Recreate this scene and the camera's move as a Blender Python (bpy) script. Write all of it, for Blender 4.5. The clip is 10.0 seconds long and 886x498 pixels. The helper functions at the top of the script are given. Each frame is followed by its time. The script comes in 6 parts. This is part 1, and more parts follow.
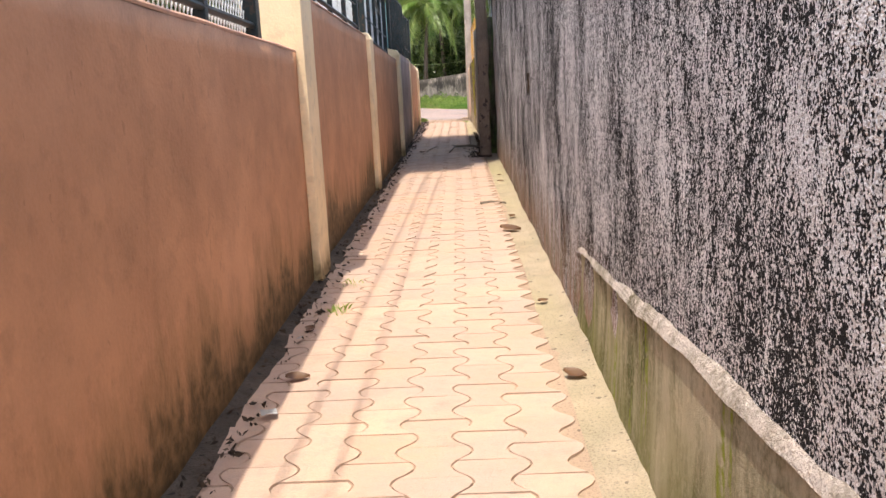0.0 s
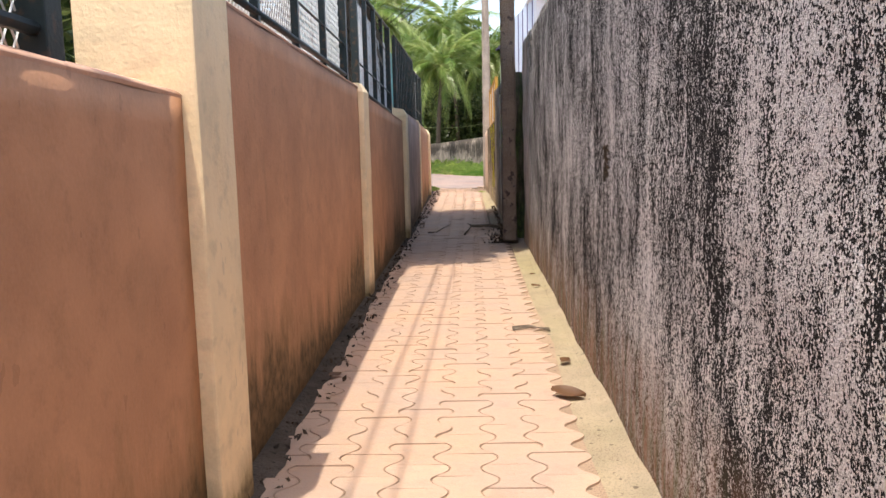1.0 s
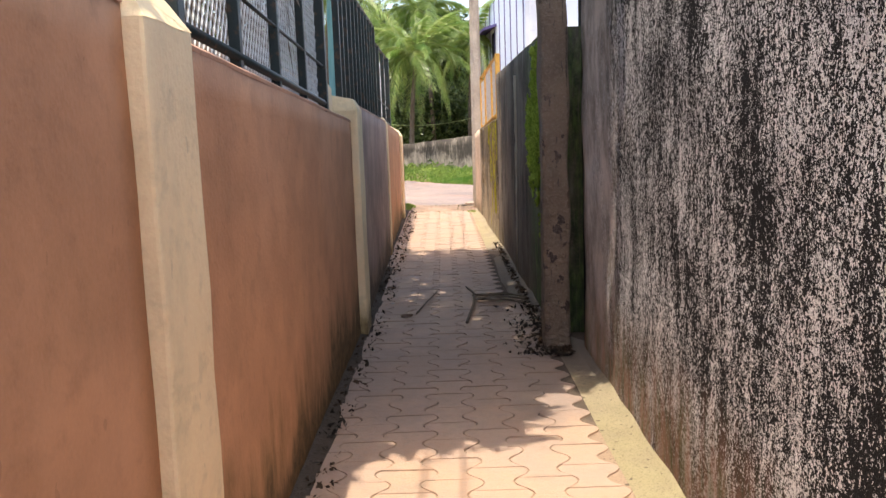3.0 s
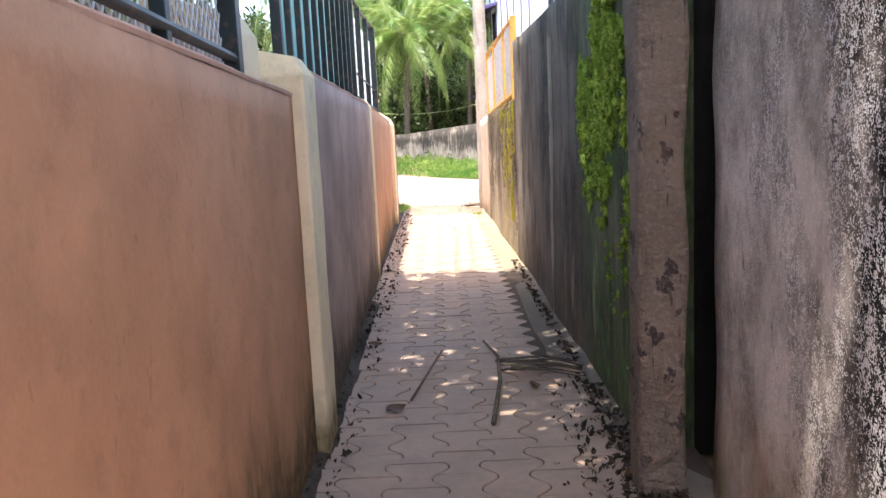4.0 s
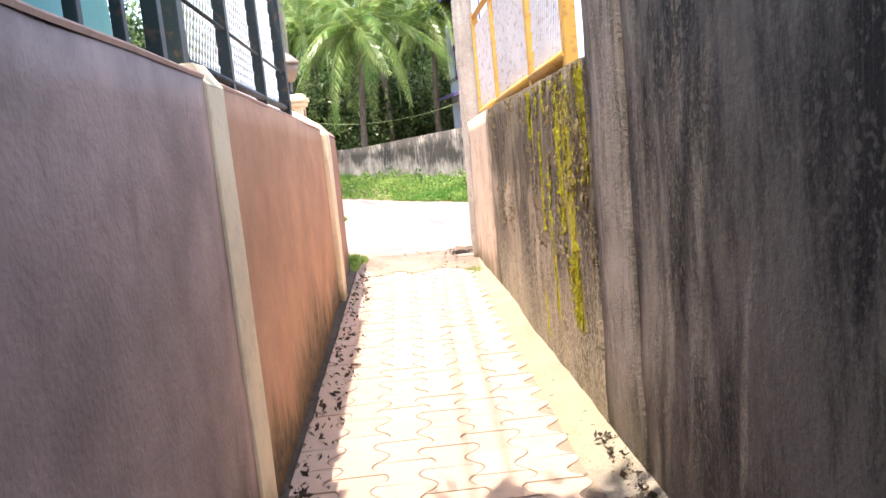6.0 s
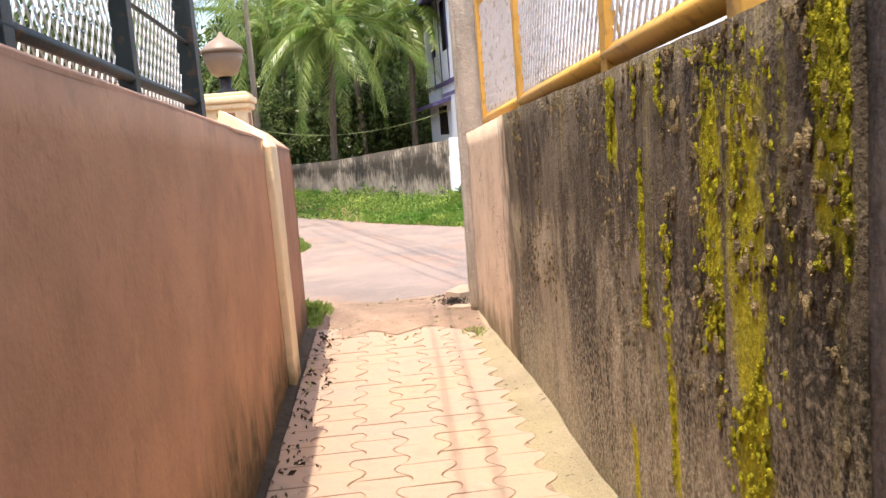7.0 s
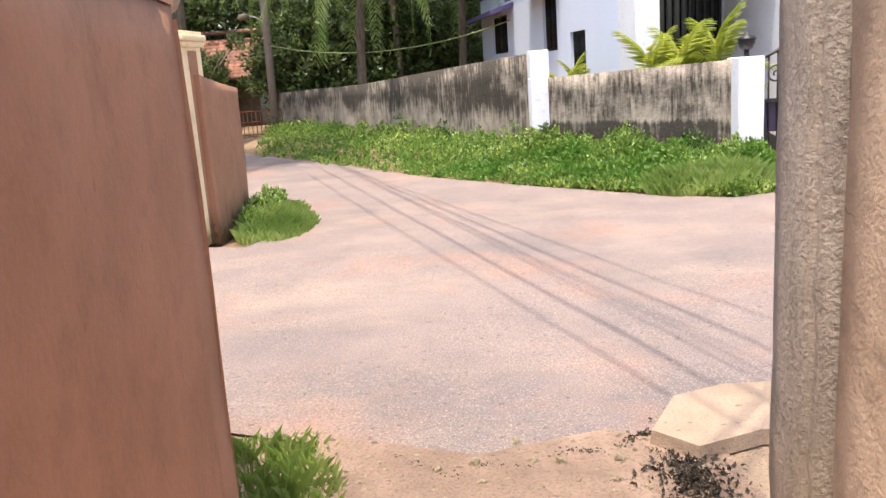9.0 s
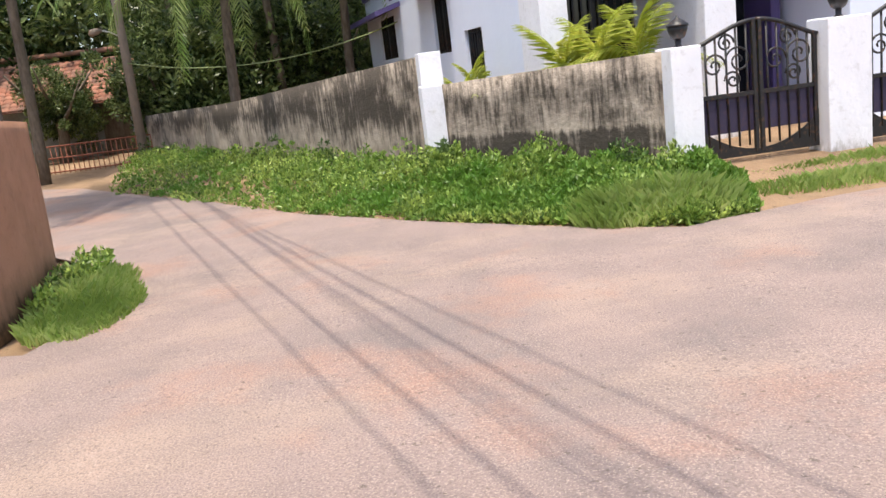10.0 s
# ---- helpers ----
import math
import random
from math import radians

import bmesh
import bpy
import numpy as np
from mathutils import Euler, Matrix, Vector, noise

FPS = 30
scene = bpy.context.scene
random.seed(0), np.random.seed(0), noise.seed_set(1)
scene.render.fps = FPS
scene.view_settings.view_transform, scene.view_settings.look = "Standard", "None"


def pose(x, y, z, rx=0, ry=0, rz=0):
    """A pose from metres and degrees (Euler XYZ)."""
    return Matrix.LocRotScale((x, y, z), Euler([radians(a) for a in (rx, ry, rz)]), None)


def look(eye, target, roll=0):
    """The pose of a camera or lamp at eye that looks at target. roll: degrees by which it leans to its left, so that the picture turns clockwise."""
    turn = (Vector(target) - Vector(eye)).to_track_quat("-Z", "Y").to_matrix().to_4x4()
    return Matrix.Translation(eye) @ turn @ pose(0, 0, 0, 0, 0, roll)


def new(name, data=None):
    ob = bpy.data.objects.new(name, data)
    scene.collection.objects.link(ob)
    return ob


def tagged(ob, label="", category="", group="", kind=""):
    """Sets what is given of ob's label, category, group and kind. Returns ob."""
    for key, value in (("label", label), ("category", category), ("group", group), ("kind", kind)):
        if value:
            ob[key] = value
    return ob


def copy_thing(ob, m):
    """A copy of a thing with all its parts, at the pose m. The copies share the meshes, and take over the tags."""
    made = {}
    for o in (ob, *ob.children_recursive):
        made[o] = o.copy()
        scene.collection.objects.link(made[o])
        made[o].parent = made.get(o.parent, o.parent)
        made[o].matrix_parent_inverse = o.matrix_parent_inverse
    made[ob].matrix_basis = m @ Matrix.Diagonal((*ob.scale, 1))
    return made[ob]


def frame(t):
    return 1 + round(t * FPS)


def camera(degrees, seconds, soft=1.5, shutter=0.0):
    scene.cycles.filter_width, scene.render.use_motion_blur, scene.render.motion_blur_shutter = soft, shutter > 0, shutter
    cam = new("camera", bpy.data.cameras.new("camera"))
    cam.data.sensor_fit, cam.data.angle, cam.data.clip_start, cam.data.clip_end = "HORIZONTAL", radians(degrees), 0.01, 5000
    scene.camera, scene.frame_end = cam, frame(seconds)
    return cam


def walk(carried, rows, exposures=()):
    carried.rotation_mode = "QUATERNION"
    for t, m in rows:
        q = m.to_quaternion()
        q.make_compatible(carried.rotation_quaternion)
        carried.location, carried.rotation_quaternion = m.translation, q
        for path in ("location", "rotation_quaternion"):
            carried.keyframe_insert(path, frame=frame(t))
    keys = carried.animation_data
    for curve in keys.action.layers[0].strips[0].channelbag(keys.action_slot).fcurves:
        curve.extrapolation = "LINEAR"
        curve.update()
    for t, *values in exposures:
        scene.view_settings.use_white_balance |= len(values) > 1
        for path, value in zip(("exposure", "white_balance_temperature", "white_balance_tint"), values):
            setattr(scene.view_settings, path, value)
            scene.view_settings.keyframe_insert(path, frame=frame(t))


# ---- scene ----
cam = camera(56.5, 10.0)
PATH = [
    (0, (0.225, 1.994, 1.429), (0.172, 3.95, 1.016), -2.8),
    (0.5, (0.237, 3.413, 1.465), (0.203, 5.39, 1.162), -1.7),
    (1, (0.118, 4.917, 1.466), (0.049, 6.898, 1.2), -1.4),
    (1.5, (-0.031, 6.47, 1.474), (-0.089, 8.454, 1.227), -1.9),
    (2, (-0.09, 7.966, 1.562), (-0.102, 9.952, 1.332), -2.0),
    (2.2, (-0.068, 8.509, 1.568), (-0.085, 10.495, 1.331), -1.6),
    (3.5, (-0.187, 11.788, 1.622), (-0.186, 13.766, 1.327), -2.3),
    (4, (-0.194, 13.225, 1.564), (-0.196, 15.203, 1.263), -2.7),
    (4.5, (-0.186, 14.607, 1.548), (-0.179, 16.584, 1.248), -3.2),
    (5, (-0.204, 15.939, 1.566), (-0.183, 17.917, 1.267), -4.4),
    (5.5, (-0.179, 17.359, 1.537), (-0.142, 19.337, 1.242), -5.6),
    (6.8, (-0.307, 20.397, 1.518), (-0.168, 22.374, 1.256), -4.8),
    (7, (-0.259, 20.924, 1.531), (-0.112, 22.902, 1.272), -4.7),
    (7.5, (-0.199, 22.311, 1.517), (-0.049, 24.289, 1.255), -4.0),
    (8, (-0.265, 23.57, 1.501), (-0.142, 25.544, 1.202), -3.8),
    (8.5, (-0.319, 24.911, 1.429), (-0.235, 26.877, 1.074), -4.0),
    (9, (-0.468, 26.193, 1.368), (-0.403, 28.148, 0.95), -4.1),
    (9.5, (-0.297, 27.189, 1.387), (-0.155, 29.132, 0.936), -6.4),
    (10, (-0.065, 28.194, 1.37), (0.213, 30.129, 0.946), -7.1),
]
# exposure follows the clip's automatic camera: it opens up in the tree's shade
walk(cam, [(t, look(eye, target, roll)) for t, eye, target, roll in PATH],
     exposures=[(0, 1.58, 6800, 10), (0.5, 1.45, 6800, 10), (1.5, 1.5, 7100, 10), (2.0, 1.58, 7100, 10), (3.4, 1.8, 7100, 10), (4.0, 2.45, 6550, 10), (4.5, 3.05, 6450, 10), (5.0, 3.05, 6350, 10), (5.6, 2.8, 6300, 10), (6.5, 1.85, 6800, 10),
                (7.0, 1.66, 7100, 10), (8.0, 1.62, 7000, 10), (8.6, 1.58, 6900, 10), (9.0, 1.5, 6900, 10), (9.5, 1.16, 7000, 10), (10, 1.22, 6900, 10)])

# ---- world and sun ----
SUN_WAY = Vector((-0.115, -0.21, 1.0)).normalized()      # towards the sun
world = bpy.data.worlds.new("sky")
scene.world = world
world.use_nodes = True
wn = world.node_tree.nodes
sky = wn.new("ShaderNodeTexSky")
sky.sky_type = "NISHITA"
sky.sun_disc = False
sky.dust_density = 2.5
sky.sun_elevation = math.asin(SUN_WAY.z)
sky.sun_rotation = math.atan2(SUN_WAY.x, SUN_WAY.y)
wn["Background"].inputs["Strength"].default_value = 0.15
world.node_tree.links.new(sky.outputs[0], wn["Background"].inputs["Color"])
sun = new("sun", bpy.data.lights.new("sun", "SUN"))
sun.data.energy, sun.data.angle, sun.data.color = 2.0, radians(0.53), (1.0, 0.95, 0.87)
sun.matrix_world = look(SUN_WAY * 60, (0, 0, 0))


# ---- materials ----
class Nodes:
    """A small builder for one node material."""

    def __init__(self, name, rough=0.8, metal=0.0, spec=0.3):
        self.mat = bpy.data.materials.new(name)
        self.mat.use_nodes = True
        self.t = self.mat.node_tree
        self.b = self.t.nodes["Principled BSDF"]
        self.b.inputs["Roughness"].default_value = rough
        self.b.inputs["Metallic"].default_value = metal
        self.b.inputs["Specular IOR Level"].default_value = spec
        self.co = self.t.nodes.new("ShaderNodeNewGeometry").outputs["Position"]

    def link(self, a, b):
        self.t.links.new(a, b)

    def at(self, scale=(1, 1, 1)):
        m = self.t.nodes.new("ShaderNodeMapping")
        m.inputs["Scale"].default_value = scale
        self.link(self.co, m.inputs["Vector"])
        return m.outputs[0]

    def noise(self, size, scale=(1, 1, 1), detail=4.0, rough=0.55, lo=0.35, hi=0.65, warp=0.0):
        n = self.t.nodes.new("ShaderNodeTexNoise")
        n.inputs["Scale"].default_value = 1.0 / size
        n.inputs["Detail"].default_value = detail
        n.inputs["Roughness"].default_value = rough
        n.inputs["Distortion"].default_value = warp
        self.link(self.at(scale), n.inputs["Vector"])
        return self.ramp(n.outputs["Fac"], lo, hi)

    def cells(self, size, scale=(1, 1, 1), feature="F1", lo=0.0, hi=1.0):
        n = self.t.nodes.new("ShaderNodeTexVoronoi")
        n.feature = feature
        n.inputs["Scale"].default_value = 1.0 / size
        self.link(self.at(scale), n.inputs["Vector"])
        return self.ramp(n.outputs["Distance"], lo, hi)

    def ramp(self, fac, lo, hi, a=0.0, b=1.0):
        r = self.t.nodes.new("ShaderNodeMapRange")
        r.inputs["From Min"].default_value, r.inputs["From Max"].default_value = lo, hi
        r.inputs["To Min"].default_value, r.inputs["To Max"].default_value = a, b
        self.link(fac, r.inputs["Value"])
        return r.outputs[0]

    def axis(self, which, lo, hi):
        s = self.t.nodes.new("ShaderNodeSeparateXYZ")
        self.link(self.co, s.inputs[0])
        return self.ramp(s.outputs["XYZ".index(which)], lo, hi)

    def math(self, op, a, b):
        m = self.t.nodes.new("ShaderNodeMath")
        m.operation = op
        for n, v in enumerate((a, b)):
            if isinstance(v, (int, float)):
                m.inputs[n].default_value = v
            else:
                self.link(v, m.inputs[n])
        return m.outputs[0]

    def mul(self, a, b):
        return self.math("MULTIPLY", a, b)

    def mix(self, fac, a, b):
        m = self.t.nodes.new("ShaderNodeMix")
        m.data_type = "RGBA"
        for n, v in ((0, fac), (6, a), (7, b)):
            if isinstance(v, (int, float)):
                m.inputs[n].default_value = v
            elif isinstance(v, tuple):
                m.inputs[n].default_value = (*v, 1)
            else:
                self.link(v, m.inputs[n])
        return m.outputs[2]

    def random(self, lo=0.0, hi=1.0):
        o = self.t.nodes.new("ShaderNodeObjectInfo")
        return self.ramp(o.outputs["Random"], 0, 1, lo, hi)

    def island(self, lo=0.0, hi=1.0):
        g = self.t.nodes.new("ShaderNodeNewGeometry")
        return self.ramp(g.outputs["Random Per Island"], 0, 1, lo, hi)

    def done(self, color, bump=None, depth=0.01, rough=None):
        if isinstance(color, tuple):
            self.b.inputs["Base Color"].default_value = (*color, 1)
        else:
            self.link(color, self.b.inputs["Base Color"])
        if bump is not None:
            n = self.t.nodes.new("ShaderNodeBump")
            n.inputs["Strength"].default_value = 1.0
            n.inputs["Distance"].default_value = depth
            self.link(bump, n.inputs["Height"])
            self.link(n.outputs[0], self.b.inputs["Normal"])
        if rough is not None:
            self.link(rough, self.b.inputs["Roughness"])
        return self.mat


def painted_plaster(name, base, dark, stain, stain_top=0.7, bump=0.002, stain_amount=1.0):
    n = Nodes(name, 0.75)
    c = n.mix(n.noise(0.45, detail=6, lo=0.35, hi=0.68), base, dark)
    c = n.mix(n.mul(n.noise(0.3, (1, 1, 0.9), detail=7, rough=0.65, lo=0.48, hi=0.7), 0.5), c, tuple(v * w for v, w in zip(base, (0.6, 0.62, 0.6))))
    c = n.mix(n.mul(n.noise(0.1, detail=5, rough=0.6, lo=0.54, hi=0.66), 0.3), c, tuple(v * 0.5 for v in base))
    c = n.mix(n.mul(n.noise(0.9, (1, 1, 0.7), detail=5, lo=0.52, hi=0.7), 0.35), c, tuple(min(1, v * 1.12 + 0.05) for v in base))
    c = n.mix(n.mul(n.noise(0.012, lo=0.3, hi=0.8), 0.16), c, tuple(min(1, v * 1.4) for v in base))
    low = n.axis("Z", stain_top, 0.0)
    streak = n.noise(0.32, (1.5, 1.5, 0.5), detail=8, rough=0.68, lo=0.3, hi=0.7)
    tide = n.noise(1.3, (1, 1, 0.15), detail=3, lo=0.34, hi=0.66)      # the damp climbs higher in places
    level = n.math("ADD", n.mul(low, 1.1), n.math("ADD", n.mul(streak, 0.62), n.mul(tide, 0.32)))
    soft = n.ramp(level, 0.72, 1.3)
    grime = n.ramp(level, 1.05, 1.3)
    c = n.mix(n.mul(soft, stain_amount * 0.78), c, stain)
    c = n.mix(n.mul(n.mul(grime, n.noise(0.06, detail=5, lo=0.3, hi=0.6)), 0.8 * stain_amount), c, tuple(v * 0.4 for v in stain))
    specks = n.mul(n.math("GREATER_THAN", n.noise(0.06, (1, 1, 0.5), detail=2, lo=0, hi=1), 0.71), 0.25)
    c = n.mix(specks, c, tuple(v * 0.35 for v in base))
    relief = n.math("ADD", n.noise(0.02, lo=0.2, hi=0.8), n.mul(n.noise(0.3, lo=0.2, hi=0.8), 2.0))
    return n.done(c, relief, bump)


M_BROWN = painted_plaster("brown_painted_plaster", (0.56, 0.285, 0.155), (0.42, 0.21, 0.115), (0.16, 0.1, 0.035), 0.78)
# brown greyed to mauve: shade and skylight are put into the colour
M_BROWN_SHADE = painted_plaster("shade_tinted_brown_plaster", (0.52, 0.345, 0.275), (0.28, 0.185, 0.15), (0.12, 0.08, 0.045), 0.6, 0.003)
M_CREAM = painted_plaster("cream_painted_plaster", (0.9, 0.69, 0.43), (0.82, 0.62, 0.39), (0.34, 0.23, 0.1), 0.3)
# darkened brown; on the return and wing wall it paints in their shade
M_BROWN2 = painted_plaster("dark_and_shaded_brown_plaster", (0.4, 0.2, 0.12), (0.32, 0.155, 0.09), (0.12, 0.07, 0.03), 0.4)
# paler than the wall's brown: sunlight on the coping is painted in
M_COPING = painted_plaster("sun_toned_tan_plaster", (0.58, 0.34, 0.235), (0.5, 0.29, 0.2), (0.2, 0.15, 0.1), 0.1)


def roughcast():
    """Coarse pebbledash, whitewashed long ago, overgrown with black mould that runs down in streaks."""
    n = Nodes("mouldy_roughcast", 0.92, spec=0.15)
    fine = n.noise(0.007, detail=2, rough=0.5, lo=0.36, hi=0.64)
    lump = n.noise(0.02, (1, 1, 0.8), detail=3, rough=0.65, lo=0.36, hi=0.64)
    grain = n.math("ADD", n.mul(fine, 0.56), n.mul(lump, 0.44))
    white = n.mix(n.noise(0.4, lo=0.3, hi=0.7), (0.95, 0.9, 0.88), (0.8, 0.74, 0.73))
    white = n.mix(n.mul(n.noise(0.01, (1.1, 1, 0.9), detail=3, lo=0.45, hi=0.65), 0.55), white, (0.42, 0.38, 0.37))
    streak = n.noise(0.15, (1.6, 1.6, 0.34), detail=8, rough=0.7, lo=0.3, hi=0.7)
    broad = n.noise(0.5, (1, 1, 0.6), detail=6, rough=0.65, lo=0.3, hi=0.7)
    level = n.math("ADD", n.mul(streak, 0.44), n.mul(broad, 0.46))
    level = n.math("ADD", level, n.math("ADD", 0.05, n.mul(n.axis("Y", 6.0, 9.5), 0.1)))
    mould = n.ramp(n.math("SUBTRACT", level, grain), -0.06, 0.05)
    c = n.mix(mould, white, (0.016, 0.014, 0.015))
    # towards the gap the render is smoother, bare and blotched with brown
    bare = n.mix(n.noise(0.3, (1, 1, 0.6), detail=6, rough=0.65, lo=0.4, hi=0.62), (0.66, 0.56, 0.49), (0.28, 0.23, 0.195))
    bare = n.mix(n.mul(n.noise(0.07, (1.4, 1.4, 0.6), detail=5, lo=0.62, hi=0.72), 0.7), bare, (0.1, 0.075, 0.06))
    edge = n.ramp(n.math("ADD", n.axis("Y", 14.2, 16.4), n.mul(n.noise(0.5, (1, 1, 0.5), detail=6, rough=0.65, lo=0.3, hi=0.7), 0.6)), 0.7, 1.0)
    c = n.mix(n.mul(edge, 0.85), c, bare)
    foot = n.mul(n.axis("Z", 0.62, 0.12), n.noise(0.35, (2, 2, 0.6), detail=5, lo=0.25, hi=0.6))
    c = n.mix(n.mul(foot, 0.8), c, n.mix(n.noise(0.1, (1.5, 1.5, 0.4), detail=5, lo=0.42, hi=0.6), (0.5, 0.27, 0.18), (0.26, 0.21, 0.1)))
    c = n.mix(n.mul(n.mul(foot, fine), 0.35), c, (0.06, 0.045, 0.03))
    relief = n.math("ADD", n.noise(0.0065, (1.07, 1, 1.03), detail=2, lo=0.25, hi=0.75), n.mul(n.noise(0.12, lo=0.2, hi=0.8), 1.2))
    relief = n.mul(relief, n.ramp(edge, 0, 1, 1.0, 0.25))
    return n.done(c, relief, 0.014)


M_ROUGHCAST = roughcast()


def mouldy_plaster(name, base, mould, amount, moss=None, moss_amount=0.0, grain=0.03, depth=0.012, foot=(0.2, 0.16, 0.09), algae=None, runs=(), lime=0.0, band=0.0, drip=0.36):
    """Old bare plaster with black mould, a muddy foot and, where told, streaks of yellow-green moss."""
    n = Nodes(name, 0.9, spec=0.2)
    c = n.mix(n.noise(0.3, lo=0.3, hi=0.7), base, tuple(v * 0.7 for v in base))
    streak = n.noise(0.18, (1.7, 1.7, drip), detail=8, rough=0.68, lo=0.3, hi=0.7)
    broad = n.noise(0.7, (1, 1, 0.6), detail=5, rough=0.6, lo=0.3, hi=0.7)
    level = n.math("ADD", n.math("ADD", n.mul(streak, 0.36), n.mul(broad, 0.44)), n.mul(n.noise(0.03, detail=4, lo=0.3, hi=0.7), 0.22))
    c = n.mix(n.ramp(level, 0.75 - amount, 1.02 - amount), c, mould)
    c = n.mix(n.mul(n.noise(0.03, lo=0.52, hi=0.64), 0.4), c, tuple(v * 1.25 for v in base))
    c = n.mix(n.mul(n.mul(n.axis("Z", 0.5, 0.0), n.noise(0.3, (2, 2, 0.7), detail=5, lo=0.2, hi=0.6)), 0.75), c, foot)
    if algae:
        m = n.mul(n.mul(n.axis("Y", algae[0], algae[0] - 0.7), n.noise(0.2, (2, 2, 0.3), detail=6, lo=0.3, hi=0.6)), n.axis("Y", algae[0] - 3, algae[0] - 1.4))
        c = n.mix(n.mul(m, 0.85), c, n.mix(n.noise(0.04, (1, 1, 0.4), detail=4, lo=0.4, hi=0.7), (0.03, 0.07, 0.02), (0.12, 0.22, 0.05)))
    if band:
        m = n.ramp(n.math("ADD", n.axis("Z", band - 0.25, band + 0.25), n.mul(n.noise(0.12, (1.5, 1.5, 0.5), detail=6, rough=0.65, lo=0.3, hi=0.7), 0.5)), 0.65, 0.85)
        c = n.mix(n.mul(m, 0.6), c, tuple(v * 1.8 for v in mould))
    if runs:
        m = n.mul(n.axis("Z", 1.05, 0.35), n.noise(0.018, (1.2, 1.2, 0.8), detail=4, rough=0.65, lo=0.44, hi=0.58))
        c = n.mix(n.mul(m, 0.65), c, (0.7, 0.58, 0.4))
    if lime:
        m = n.mul(n.noise(0.05, (4, 4, 0.12), detail=5, rough=0.6, lo=0.54, hi=0.66), n.noise(0.6, (1, 1, 0.8), detail=3, lo=0.4, hi=0.6))
        c = n.mix(n.mul(m, lime), c, tuple(min(1, v * 1.9) for v in base))
    for y, w, z0, z1 in runs:
        sep = n.t.nodes.new("ShaderNodeSeparateXYZ")
        n.link(n.co, sep.inputs[0])
        off = n.math("ABSOLUTE", n.math("SUBTRACT", n.math("ADD", sep.outputs[1], n.mul(n.noise(0.12, (1, 1, 0.5), detail=3, lo=0, hi=1), 0.06)), y + 0.03), 0)
        m = n.mul(n.mul(n.ramp(off, w, w * 0.35), n.axis("Z", z0 - 0.12, z0 + 0.05)), n.axis("Z", z1 + 0.1, z1 - 0.05))
        m = n.mul(n.ramp(n.math("ADD", m, n.noise(0.06, (1.6, 1.6, 0.5), detail=6, rough=0.65, lo=0.3, hi=0.7)), 0.95, 1.3), m)
        c = n.mix(n.mul(m, 0.95), c, n.mix(n.noise(0.03, detail=4, lo=0.35, hi=0.65), moss, tuple(v * 0.55 for v in moss)))
    if moss:
        m = n.mul(n.noise(0.26, (2.6, 2.6, 0.22), detail=6, rough=0.6, lo=0.55, hi=0.62), n.noise(0.035, detail=3, lo=0.36, hi=0.55))
        m = n.mul(m, n.noise(0.9, (1, 1, 0.1), detail=2, lo=0.44, hi=0.56))
        c = n.mix(n.mul(m, moss_amount), c, moss)
    relief = n.math("ADD", n.noise(grain, detail=5, rough=0.65, lo=0.2, hi=0.8), n.mul(n.noise(0.14, (1, 1, 0.5), lo=0.2, hi=0.8), 1.3))
    return n.done(c, relief, depth)


M_DARK = mouldy_plaster("black_mouldy_plaster", (0.22, 0.18, 0.145), (0.034, 0.028, 0.024), 0.37, grain=0.02, depth=0.005, foot=(0.12, 0.095, 0.065), algae=(18.7,), lime=0.15)
M_MOSSY = mouldy_plaster("brown_mossy_roughcast", (0.52, 0.4, 0.27), (0.05, 0.036, 0.024), 0.43, (0.66, 0.55, 0.02), 0.2, 0.022, 0.03, (0.4, 0.33, 0.22),
                         runs=((22.5, 0.1, 1.25, 1.78), (22.88, 0.16, 0.4, 1.62), (23.06, 0.1, 0.95, 1.6), (23.42, 0.05, 0.3, 0.75), (23.64, 0.045, 0.85, 1.35), (23.84, 0.05, 0.1, 0.45), (23.92, 0.07, 1.4, 1.62)), lime=0.25, band=1.1, drip=0.6)
# near-black colour stands for the deep shade inside the gap
M_GAP = mouldy_plaster("shade_black_plaster", (0.03, 0.026, 0.022), (0.012, 0.01, 0.009), 0.4, grain=0.02, depth=0.006, foot=(0.02, 0.016, 0.012))


